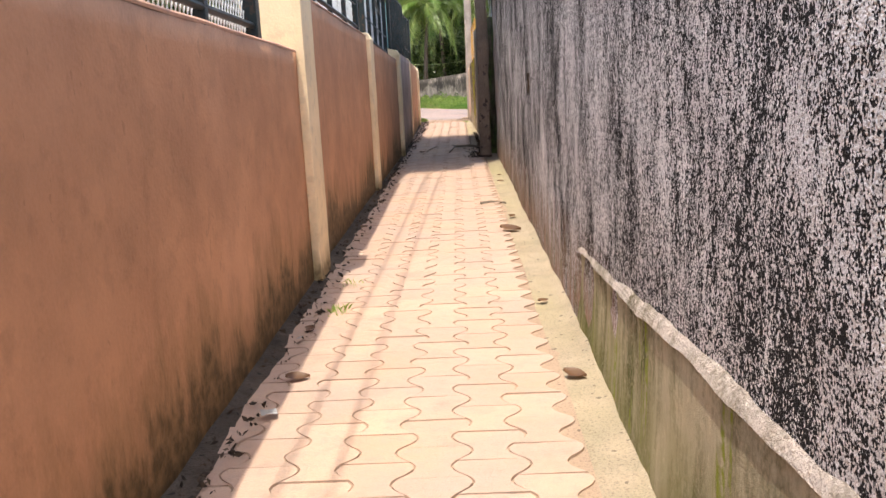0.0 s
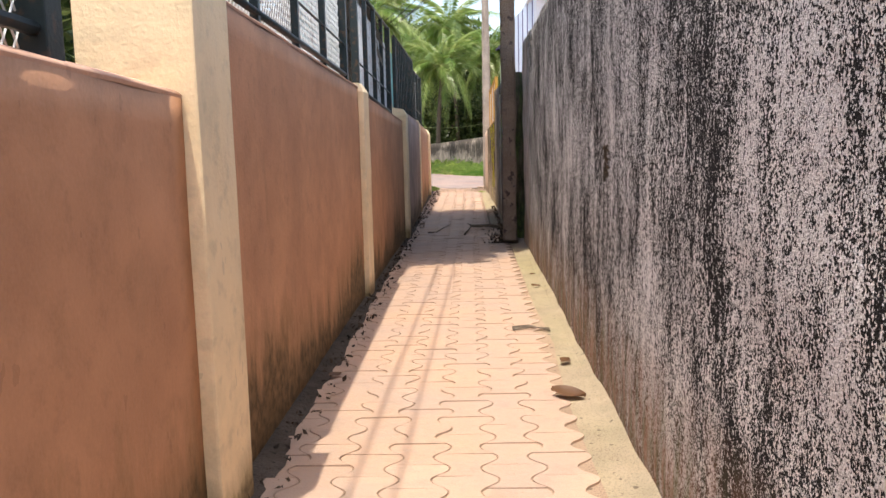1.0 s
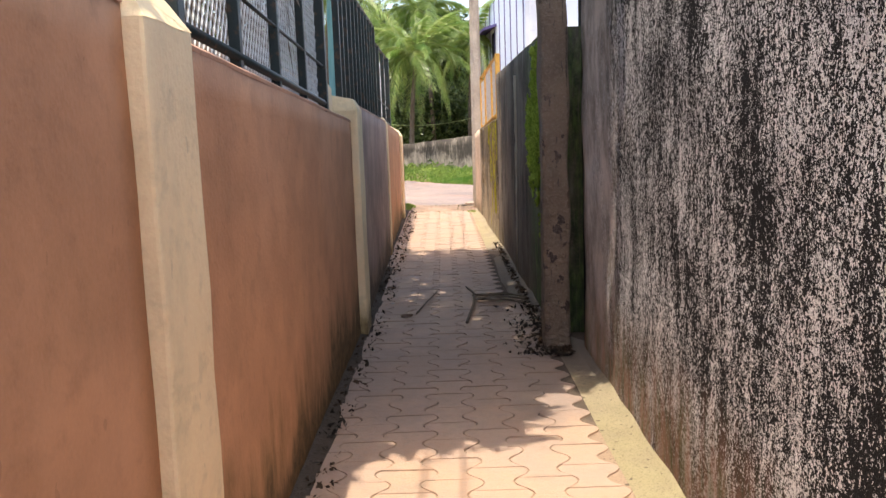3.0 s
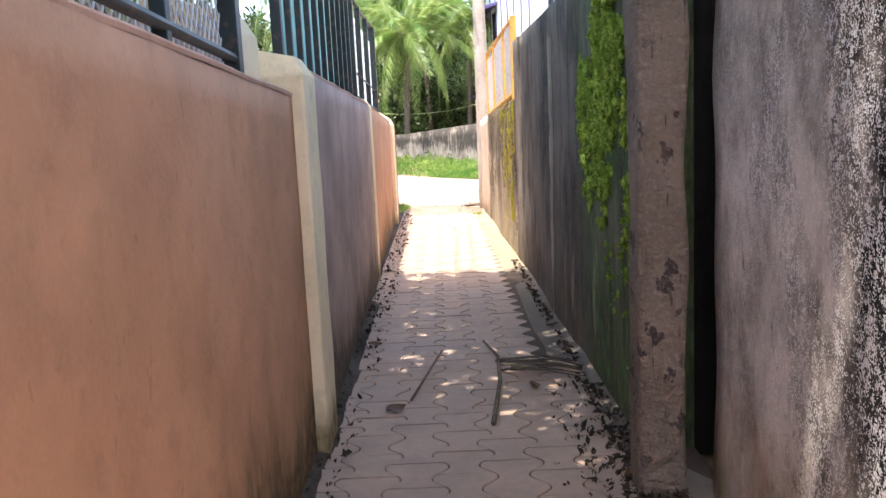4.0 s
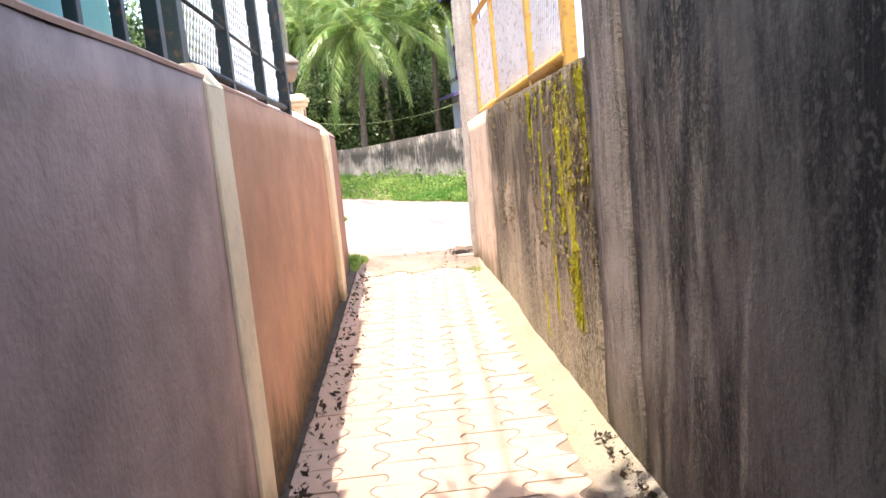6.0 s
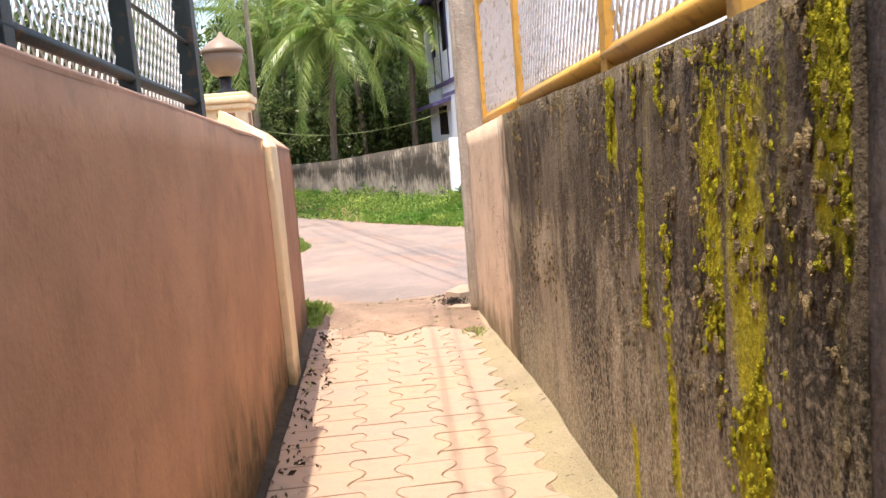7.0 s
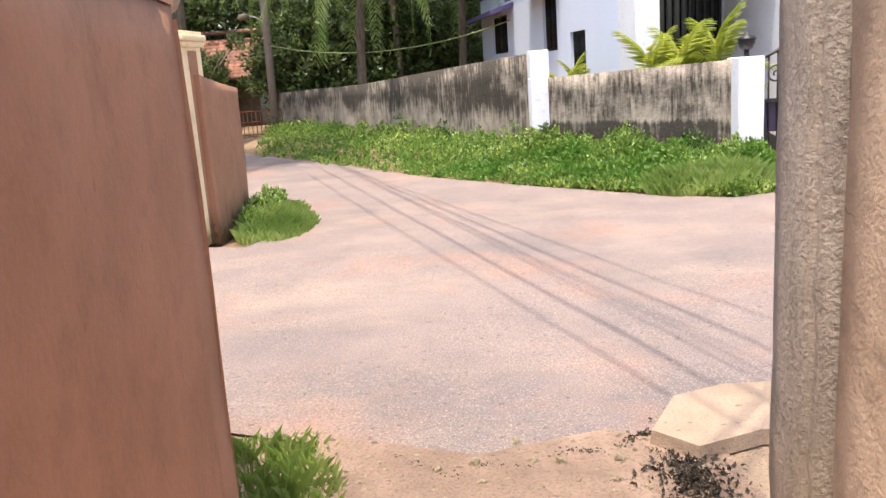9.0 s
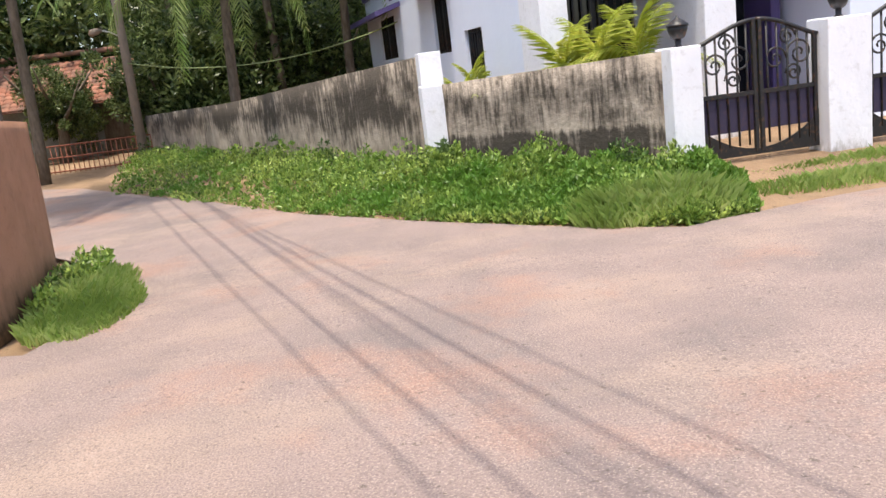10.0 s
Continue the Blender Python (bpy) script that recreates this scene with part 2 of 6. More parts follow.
def tan_plaster():
    """Trowelled tan cement with soft stains, hairline cracks and a dark damp foot."""
    n = Nodes("tan_cement_plaster", 0.85, spec=0.2)
    c = n.mix(n.noise(0.45, detail=7, rough=0.6, lo=0.32, hi=0.68), (0.7, 0.52, 0.37), (0.52, 0.375, 0.26))
    c = n.mix(n.mul(n.noise(0.16, (1, 1, 0.8), detail=6, rough=0.65, lo=0.52, hi=0.66), 0.5), c, (0.3, 0.22, 0.15))
    c = n.mix(n.mul(n.noise(0.01, detail=3, lo=0.5, hi=0.7), 0.25), c, (0.28, 0.2, 0.14))
    crack = n.t.nodes.new("ShaderNodeTexNoise")
    crack.inputs["Scale"].default_value = 3.2
    crack.inputs["Detail"].default_value = 5
    n.link(n.at((1, 1, 1.8)), crack.inputs["Vector"])
    line = n.math("ABSOLUTE", n.math("SUBTRACT", crack.outputs["Fac"], 0.5), 0)
    line = n.mul(n.ramp(line, 0.006, 0.001), n.noise(0.5, detail=2, lo=0.54, hi=0.6))
    c = n.mix(n.mul(line, 0.8), c, (0.08, 0.055, 0.04))
    low = n.ramp(n.math("ADD", n.axis("Z", 0.5, 0.0), n.mul(n.noise(0.25, (1.5, 1.5, 0.6), detail=6, rough=0.65, lo=0.3, hi=0.7), 0.6)), 0.75, 1.2)
    c = n.mix(n.mul(low, 0.75), c, (0.16, 0.12, 0.06))
    side = n.ramp(n.math("ADD", n.axis("Y", 26.75, 26.15), n.mul(n.noise(0.2, (1.5, 1.5, 0.6), detail=6, rough=0.65, lo=0.3, hi=0.7), 0.8)), 0.8, 1.2)
    c = n.mix(n.mul(side, 0.8), c, (0.09, 0.07, 0.045))
    return n.done(c, n.math("ADD", n.noise(0.015, detail=4, lo=0.2, hi=0.8), n.mul(n.noise(0.15, lo=0.2, hi=0.8), 3.0)), 0.0025)


M_TAN = tan_plaster()
M_OLDPOLE = mouldy_plaster("lichened_pole_concrete", (0.5, 0.42, 0.35), (0.11, 0.09, 0.075), 0.24, grain=0.02, depth=0.012, foot=(0.36, 0.27, 0.18))
M_CEMENT = mouldy_plaster("weathered_cement", (0.36, 0.29, 0.24), (0.07, 0.058, 0.045), 0.34, grain=0.02, depth=0.022)


def far_wall(name, upper, lower, shift):
    """Grey garden wall: black mould in an upper or a lower band, pale bare patches and black drips over all."""
    n = Nodes(name, 0.9, spec=0.2)
    c = n.mix(n.noise(0.35, detail=6, rough=0.6, lo=0.35, hi=0.65), (0.5, 0.42, 0.34), (0.28, 0.235, 0.19))
    big = n.noise(0.8, (1, 1, 1.3), detail=6, rough=0.62, lo=0.3, hi=0.7)
    drip = n.noise(0.09, (1.6, 1.6, 0.25), detail=6, rough=0.65, lo=0.3, hi=0.7)
    top = n.axis("Z", 0.6, 0.95)
    low = n.ramp(n.math("ADD", n.axis("Z", 0.62 + shift, 0.5 + shift), n.mul(drip, 0.25)), 0.3, 0.9)
    level = n.math("ADD", n.math("ADD", n.mul(big, 0.6), n.mul(drip, 0.5)), n.math("ADD", n.mul(top, upper), n.mul(low, lower)))
    c = n.mix(n.mul(n.ramp(level, 0.52, 0.88), 0.93), c, (0.05, 0.042, 0.034))
    return n.done(c, n.math("ADD", n.noise(0.04, detail=4, lo=0.2, hi=0.8), n.mul(n.noise(0.3, lo=0.2, hi=0.8), 2.0)), 0.006)


M_FARWALL = far_wall("streaked_grey_wall", 0.34, 0.22, -0.25)
M_FARWALL_LOW = far_wall("wall_black_at_the_foot", 0.14, 0.42, 0.02)


def stone_material():
    """Grey-brown stone with sharp-edged dark blotches and fine cracks."""
    n = Nodes("blotched_grey_stone", 0.85)
    c = n.mix(n.noise(0.25, (1, 1, 0.6), detail=6, lo=0.3, hi=0.7), (0.24, 0.175, 0.13), (0.13, 0.095, 0.072))
    c = n.mix(n.mul(n.noise(0.1, (1, 1, 0.9), detail=3, lo=0.61, hi=0.63), n.noise(0.5, detail=1, lo=0.45, hi=0.55)), c, (0.06, 0.042, 0.038))
    c = n.mix(n.mul(n.noise(0.06, (3, 3, 0.25), detail=3, lo=0.64, hi=0.67), 0.8), c, (0.05, 0.04, 0.035))
    c = n.mix(n.mul(n.noise(0.015, lo=0.5, hi=0.7), 0.3), c, (0.36, 0.3, 0.25))
    return n.done(c, n.math("ADD", n.noise(0.03, detail=4, lo=0.2, hi=0.8), n.mul(n.noise(0.12, (1, 1, 2), lo=0.2, hi=0.8), 1.5)), 0.012)


M_STONE = stone_material()


def limewash():
    n = Nodes("limewashed_plaster", 0.8, spec=0.2)
    c = n.mix(n.noise(0.6, detail=5, lo=0.3, hi=0.7), (0.9, 0.89, 0.92), (0.82, 0.81, 0.85))
    c = n.mix(n.mul(n.noise(0.08, detail=6, rough=0.65, lo=0.56, hi=0.7), 0.35), c, (0.5, 0.47, 0.45))
    low = n.ramp(n.math("ADD", n.axis("Z", 0.45, 0.0), n.mul(n.noise(0.15, (1.5, 1.5, 0.6), detail=6, rough=0.65, lo=0.3, hi=0.7), 0.6)), 0.8, 1.2)
    c = n.mix(n.mul(low, 0.8), c, (0.2, 0.18, 0.14))
    return n.done(c, n.noise(0.05, detail=5, lo=0.2, hi=0.8), 0.003)


M_WHITE = limewash()
n = Nodes("pale_blue_house_paint", 0.7, spec=0.25)
M_HOUSE = n.done(n.mix(n.noise(1.2, (1, 1, 0.6), detail=4, lo=0.3, hi=0.7), (0.8, 0.85, 0.97), (0.74, 0.79, 0.92)), n.noise(0.1, detail=4, lo=0.2, hi=0.8), 0.002)


def paver_material():
    n = Nodes("worn_pink_paver", 0.6, spec=0.4)
    tone = n.random()
    c = n.mix(tone, (0.47, 0.3, 0.2), (0.55, 0.375, 0.26))
    c = n.mix(n.noise(0.6, detail=5, lo=0.3, hi=0.7), c, (0.42, 0.3, 0.235))
    c = n.mix(n.mul(n.noise(0.25, detail=6, rough=0.65, lo=0.55, hi=0.7), 0.45), c, (0.27, 0.21, 0.16))
    c = n.mix(n.mul(n.noise(0.05, detail=6, lo=0.5, hi=0.66), 0.4), c, (0.36, 0.28, 0.22))
    c = n.mix(n.mul(n.noise(0.006, lo=0.5, hi=0.75), 0.4), c, (0.25, 0.2, 0.17))
    darker_run = n.mul(n.axis("Y", 14.3, 15.4), n.axis("Y", 17.7, 16.2))    # a stretch of pavers mixed darker, with uneven ends
    darker_run = n.ramp(n.math("ADD", darker_run, n.mul(n.noise(0.4, detail=7, rough=0.65, lo=0.3, hi=0.7), 0.8)), 0.7, 1.3)
    c = n.mix(n.mul(darker_run, 0.45), c, (0.2, 0.16, 0.145))
    return n.done(c, n.math("ADD", n.noise(0.008, lo=0.2, hi=0.8), n.mul(n.noise(0.06, lo=0.2, hi=0.8), 1.5)), 0.003)


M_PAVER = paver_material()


def ground_material(name, a, b, c2, size=0.4, grain=0.01, depth=0.006, dark=(0.08, 0.06, 0.045), damp=None, mould=(0.17, 0.14, 0.122)):
    n = Nodes(name, 0.9, spec=0.2)
    c = n.mix(n.noise(size, detail=6, lo=0.3, hi=0.7), a, b)
    c = n.mix(n.mul(n.noise(size * 5, (1, 0.5, 1), detail=4, lo=0.42, hi=0.62), 0.8), c, c2)
    c = n.mix(n.mul(n.noise(size * 3, (1, 1, 1), detail=6, rough=0.6, lo=0.5, hi=0.66), 0.55), c, tuple(v * 0.62 for v in a))
    c = n.mix(n.mul(n.noise(grain, detail=3, lo=0.5, hi=0.75), 0.55), c, dark)
    c = n.mix(n.mul(n.noise(0.05, detail=1, lo=0.7, hi=0.72), 0.7), c, dark)
    if damp:   # within this y range the ground is mixed towards a darker tone
        m = n.mul(n.axis("Y", damp[0], damp[1]), n.axis("Y", damp[3], damp[2]))
        m = n.ramp(n.math("ADD", m, n.mul(n.noise(0.5, detail=6, rough=0.65, lo=0.3, hi=0.7), 0.7)), 0.7, 1.1)
        c = n.mix(n.mul(m, 0.8), c, mould)
    return n.done(c, n.math("ADD", n.noise(grain, lo=0.2, hi=0.8), n.mul(n.noise(size * 0.4, lo=0.2, hi=0.8), 2.0)), depth)


M_BED = ground_material("dusty_sand_joints", (0.4, 0.28, 0.195), (0.26, 0.185, 0.13), (0.44, 0.32, 0.22), damp=(14.2, 15.2, 21.0, 22.2), mould=(0.06, 0.048, 0.04))
M_STRIP = ground_material("stained_cement_strip", (0.42, 0.33, 0.23), (0.3, 0.25, 0.17), (0.34, 0.29, 0.16), 0.25, damp=(15.0, 16.2, 21.3, 22.3))


def road_material():
    """Old asphalt under pink dust: grey where worn bare, sandy in the wheel tracks, red earth washed over it."""
    n = Nodes("dusty_pink_asphalt", 0.85, spec=0.25)
    c = n.mix(n.noise(0.5, detail=7, rough=0.6, lo=0.3, hi=0.7), (0.33, 0.245, 0.215), (0.24, 0.185, 0.168))
    c = n.mix(n.mul(n.noise(1.5, (1, 0.8, 1), detail=7, rough=0.62, lo=0.48, hi=0.64), 0.7), c, (0.18, 0.15, 0.142))
    c = n.mix(n.mul(n.noise(1.2, (0.7, 1.2, 1), detail=7, rough=0.64, lo=0.5, hi=0.68), 0.55), c, (0.44, 0.32, 0.245))
    c = n.mix(n.mul(n.noise(1.3, detail=7, rough=0.65, lo=0.52, hi=0.68), 0.65), c, (0.4, 0.22, 0.155))
    c = n.mix(n.mul(n.noise(0.012, detail=3, lo=0.46, hi=0.62), 0.5), c, (0.14, 0.11, 0.1))
    c = n.mix(n.mul(n.noise(0.045, detail=2, lo=0.66, hi=0.7), 0.6), c, (0.09, 0.07, 0.06))
    c = n.mix(n.mul(n.noise(0.009, (1.1, 1, 1), detail=2, lo=0.55, hi=0.67), 0.45), c, (0.58, 0.46, 0.38))
    return n.done(c, n.math("ADD", n.noise(0.012, detail=3, lo=0.2, hi=0.8), n.mul(n.noise(0.2, lo=0.2, hi=0.8), 1.5)), 0.007)


M_ROAD = road_material()
M_SLAB = ground_material("pale_broken_cement", (0.42, 0.3, 0.215), (0.33, 0.235, 0.165), (0.46, 0.34, 0.25), 0.2, 0.008, 0.004, (0.2, 0.14, 0.1))
M_SOIL = ground_material("trodden_soil", (0.3, 0.2, 0.12), (0.2, 0.13, 0.08), (0.38, 0.25, 0.15), 0.3)
M_YARD = ground_material("earthy_concrete_yard", (0.45, 0.34, 0.24), (0.36, 0.26, 0.18), (0.52, 0.4, 0.3), 0.3)


def metal_paint(name, color, rough=0.45, rust=(0.16, 0.07, 0.03), wear=0.15):
    n = Nodes(name, rough, 0.0, 0.5)
    c = n.mix(n.mul(n.noise(0.05, detail=6, lo=0.55, hi=0.65), wear * 3), color, rust)
    c = n.mix(n.mul(n.noise(0.3, lo=0.3, hi=0.7), 0.25), c, tuple(v * 0.6 for v in color))
    return n.done(c, n.noise(0.01, lo=0.2, hi=0.8), 0.0008)


M_GREENBLACK = metal_paint("dark_green_fence_paint", (0.012, 0.022, 0.022))
M_BLACK = metal_paint("black_gate_paint", (0.012, 0.011, 0.012))
M_YELLOW = metal_paint("ochre_fence_paint", (0.62, 0.33, 0.06), 0.55)
M_WIREMESH = metal_paint("galvanised_mesh", (0.62, 0.62, 0.6), 0.4)
M_WHITEMESH = metal_paint("white_painted_mesh", (0.78, 0.78, 0.8), 0.5)
M_GOLD = metal_paint("gold_painted_cast_iron", (0.62, 0.46, 0.2), 0.35)
M_PURPLE = metal_paint("violet_paint", (0.1, 0.075, 0.22), 0.6, wear=0.03)
M_GATESHEET = metal_paint("dark_violet_sheet_paint", (0.035, 0.025, 0.06), 0.6, wear=0.05)
M_RUST = metal_paint("rusty_red_rail", (0.3, 0.1, 0.06), 0.8)


def leaf_material(name, a, b, c2=None, shine=0.45, glow=0.35):
    n = Nodes(name, shine, 0.0, 0.4)
    n.b.inputs["Subsurface Weight"].default_value = 0.0
    c = n.mix(n.island(), a, b)
    c = n.mix(n.noise(0.8, lo=0.35, hi=0.65), c, c2 or tuple(0.75 * v for v in a))
    mat = n.done(c)
    tr = n.t.nodes.new("ShaderNodeBsdfTranslucent")
    n.link(c, tr.inputs["Color"])
    ms = n.t.nodes.new("ShaderNodeMixShader")
    ms.inputs[0].default_value = glow
    out = n.t.nodes["Material Output"]
    n.link(n.b.outputs[0], ms.inputs[1])
    n.link(tr.outputs[0], ms.inputs[2])
    n.link(ms.outputs[0], out.inputs["Surface"])
    return mat


M_LEAF = leaf_material("dark_tree_leaf", (0.022, 0.05, 0.01), (0.36, 0.44, 0.16), shine=0.3)
M_SHRUB = leaf_material("weed_leaf", (0.03, 0.075, 0.012), (0.56, 0.68, 0.17), (0.12, 0.25, 0.035), 0.35)
M_GRASS = leaf_material("grass_blade", (0.3, 0.44, 0.09), (0.62, 0.68, 0.26))
M_PALM = leaf_material("coconut_leaflet", (0.24, 0.33, 0.08), (0.46, 0.5, 0.2), (0.15, 0.26, 0.05), 0.3)
M_ARECA = leaf_material("yellow_green_palm_leaflet", (0.38, 0.46, 0.05), (0.58, 0.56, 0.1))
M_DRY = leaf_material("dry_palm_leaflet", (0.2, 0.16, 0.12), (0.34, 0.29, 0.24))
M_DEADLEAF = leaf_material("fallen_leaf", (0.16, 0.08, 0.04), (0.3, 0.17, 0.08))


def bark_material(name, a, b):
    n = Nodes(name, 0.9)
    c = n.mix(n.noise(0.12, (2, 2, 0.6), detail=6, lo=0.3, hi=0.7), a, b)
    return n.done(c, n.noise(0.05, (1, 1, 3), detail=4, lo=0.2, hi=0.8), 0.01)


M_BARK = bark_material("grey_brown_bark", (0.1, 0.075, 0.055), (0.2, 0.16, 0.12))
M_POLE = bark_material("weathered_concrete_pole", (0.36, 0.28, 0.22), (0.27, 0.22, 0.18))


def roof_material():
    n = Nodes("clay_roof_tile", 0.85)
    c = n.mix(n.random(), (0.34, 0.13, 0.08), (0.44, 0.22, 0.15))
    c = n.mix(n.noise(0.4, lo=0.4, hi=0.65), c, (0.2, 0.12, 0.09))
    return n.done(c, n.noise(0.02), 0.003)


M_TILE = roof_material()
M_GREYHOUSE = mouldy_plaster("grey_green_plaster", (0.34, 0.37, 0.36), (0.2, 0.21, 0.2), 0.15, grain=0.02, depth=0.003)


def glass_material(name, color, rough=0.08):
    n = Nodes(name, rough, 0.0, 0.5)
    n.b.inputs["Transmission Weight"].default_value = 0.0
    return n.done(color)


M_WINDOW = glass_material("dark_window_glass", (0.012, 0.014, 0.018))
M_CARPAINT = Nodes("white_car_paint", 0.25, spec=0.6).done((0.75, 0.76, 0.78))
M_RUBBER = Nodes("tyre_rubber", 0.8).done((0.015, 0.015, 0.016))
M_RED = Nodes("red_tail_lamp", 0.2).done((0.3, 0.01, 0.015))
M_LAMPGLASS = Nodes("frosted_lamp_glass", 0.4).done((0.27, 0.2, 0.15))
M_CABLE = Nodes("black_cable", 0.6).done((0.015, 0.015, 0.015))
M_GREENWIRE = Nodes("pale_green_cable", 0.6).done((0.3, 0.36, 0.16))


# ---- mesh helpers ----
def mesh_object(name, bm, mat, parent=None, smooth=False):
    me = bpy.data.meshes.new(name)
    bm.normal_update()
    bm.to_mesh(me)
    bm.free()
    for m in mat if isinstance(mat, (list, tuple)) else (mat,):
        me.materials.append(m)
    if smooth:
        me.shade_smooth()
    ob = new(name, me)
    if parent is not None:
        ob.parent = parent
    return ob


def part(name, bm, mat, parent, label="", smooth=False):
    ob = mesh_object(name, bm, mat, parent, smooth)
    return tagged(ob, label) if label else ob


def thing(name, at=(0, 0, 0), label="", category="", group="", kind="", rz=0.0):
    ob = new(name)
    ob.empty_display_size = 0.1
    ob.matrix_basis = pose(*at, 0, 0, rz)
    return tagged(ob, label, category, group, kind)


def add_box(bm, lo, hi, bevel=0.0, m=None):
    """A box between two corners, with bevelled edges, added to bm."""
    c = [(a + b) / 2 for a, b in zip(lo, hi)]
    s = [abs(b - a) for a, b in zip(lo, hi)]
    made = bmesh.ops.create_cube(bm, size=1.0, matrix=Matrix.LocRotScale(c, None, s))["verts"]
    if bevel > 0:
        edges = list({e for v in made for e in v.link_edges})
        r = bmesh.ops.bevel(bm, geom=edges, offset=bevel, segments=2, affect="EDGES", profile=0.6)
        made = list({v for f in r["faces"] for v in f.verts} | {v for v in made if v.is_valid})
    if m is not None:
        bmesh.ops.transform(bm, matrix=m, verts=made)
    return made


def box(lo, hi, bevel=0.0, m=None):
    bm = bmesh.new()
    add_box(bm, lo, hi, bevel, m)
    return bm


def add_tube(bm, points, radii, sides=8, caps=True):
    """A tube along points; radii one number or one per point."""
    pts = [Vector(p) for p in points]
    rad = [radii] * len(pts) if isinstance(radii, (int, float)) else list(radii)
    rings = []
    for i, p in enumerate(pts):
        way = (pts[min(i + 1, len(pts) - 1)] - pts[max(i - 1, 0)]).normalized()
        side = way.cross(Vector((0, 0, 1)) if abs(way.z) < 0.95 else Vector((1, 0, 0))).normalized()
        up = side.cross(way)
        rings.append([bm.verts.new(p + rad[i] * (math.cos(a) * side + math.sin(a) * up)) for a in [2 * math.pi * k / sides for k in range(sides)]])
    for a, b in zip(rings, rings[1:]):
        for k in range(sides):
            f = bm.faces.new((a[k], a[(k + 1) % sides], b[(k + 1) % sides], b[k]))
            f.smooth = True
    if caps:
        bm.faces.new(rings[0][::-1])
        bm.faces.new(rings[-1])


def tube(points, radii, sides=8):
    bm = bmesh.new()
    add_tube(bm, points, radii, sides)
    return bm


def wall_mesh(points, tops, thick, side, z0=-0.05, cell=0.12, rough=0.006, seed=0.0, wave=0.02):
    """An uneven plastered wall along a line of plan points; tops: the height at each point.
    side: +1 thickens it to the left of the line's way, -1 to the right. The seen face is a fine grid."""
    bm = bmesh.new()
    pts = [Vector((*p, 0)) for p in points]
    cols, run = [], 0.0
    for i in range(len(pts) - 1):
        a, b = pts[i], pts[i + 1]
        n = max(1, int((b - a).length / cell))
        for k in range(n + (i == len(pts) - 2)):
            f = k / n
            cols.append((a.lerp(b, f), tops[i] * (1 - f) + tops[i + 1] * f, (b - a).normalized()))
    rows = max(2, int(max(tops) / cell))
    front, back = [], []
    for p, top, way in cols:
        out = Vector((way.y, -way.x, 0)) * side
        fr = []
        for r in range(rows + 1):
            z = z0 + (top - z0) * r / rows
            bulge = rough * noise.noise((p.x * 3 + seed, p.y * 3, z * 3)) + wave * noise.noise((p.x * 0.7 + seed, p.y * 0.7, z * 0.6))
            edge = 0.006 * noise.noise((p.x * 9, p.y * 9, seed)) if r == rows else 0
            q = p + out * bulge
            fr.append(bm.verts.new((q.x, q.y, z + edge)))
        front.append(fr)
        q = p - out * thick
        back.append((bm.verts.new((q.x, q.y, z0)), bm.verts.new((q.x, q.y, top))))
    flip = side > 0

    def face(*v):
        f = bm.faces.new(v if not flip else v[::-1])
        return f

    for i in range(len(cols) - 1):
        for r in range(rows):
            face(front[i][r], front[i + 1][r], front[i + 1][r + 1], front[i][r + 1]).smooth = True
        face(front[i][rows], front[i + 1][rows], back[i + 1][1], back[i][1])
        face(back[i][1], back[i + 1][1], back[i + 1][0], back[i][0])
    for i, turn in ((0, 1), (len(cols) - 1, -1)):
        loop = [*front[i], back[i][1], back[i][0]]
        bm.faces.new(loop if (turn > 0) != flip else loop[::-1])
    return bm


def leaf_soup(bm, centre, spread, count, size, rng, up=0.3, squash=1.0, point=None):
    """Many small pointed leaves, scattered in an uneven clump."""
    c = Vector(centre)
    for _ in range(count):
        d = Vector((rng.gauss(0, 1), rng.gauss(0, 1), rng.gauss(0, 1)))
        d = d.normalized() * (rng.random() ** 0.4)
        p = c + Vector((d.x * spread, d.y * spread, d.z * spread * squash))
        way = (d + Vector((rng.uniform(-0.7, 0.7), rng.uniform(-0.7, 0.7), rng.uniform(-0.7, 0.7) + up))).normalized()
        side = way.cross(Vector((rng.uniform(-1, 1), rng.uniform(-1, 1), rng.uniform(-1, 1)))).normalized()
        s = size * rng.uniform(0.6, 1.3)
        nrm = way.cross(side)
        a, b = p - way * s * 0.5, p + way * s * 0.5
        mid = p + nrm * s * 0.08
        w = s * 0.24
        v = [bm.verts.new(q) for q in (a, mid + side * w, b, mid - side * w)]
        bm.faces.new(v)


# ---- the setting ----
def sheet(name, points, z, mat, cell=0.0, label="", kind="structure", category="", bumpy=0.0):
    """A flat piece of ground from plan points."""
    bm = bmesh.new()
    f = bm.faces.new([bm.verts.new((x, y, z)) for x, y in points])
    if f.calc_center_median() and f.normal.z < 0:
        f.normal_flip()
    bmesh.ops.triangulate(bm, faces=bm.faces[:])
    if cell:
        for _ in range(6):
            long = [e for e in bm.edges if e.calc_length() > cell]
            if not long:
                break
            bmesh.ops.subdivide_edges(bm, edges=long, cuts=1)
            bmesh.ops.triangulate(bm, faces=bm.faces[:])
        for v in bm.verts:
            v.co.z += bumpy * noise.noise((v.co.x * 1.3, v.co.y * 1.3, 0.4))
    bmesh.ops.recalc_face_normals(bm, faces=bm.faces[:])
    for f in bm.faces:
        if f.normal.z < 0:
            f.normal_flip()
    return tagged(mesh_object(name, bm, mat), label, category, "", kind)


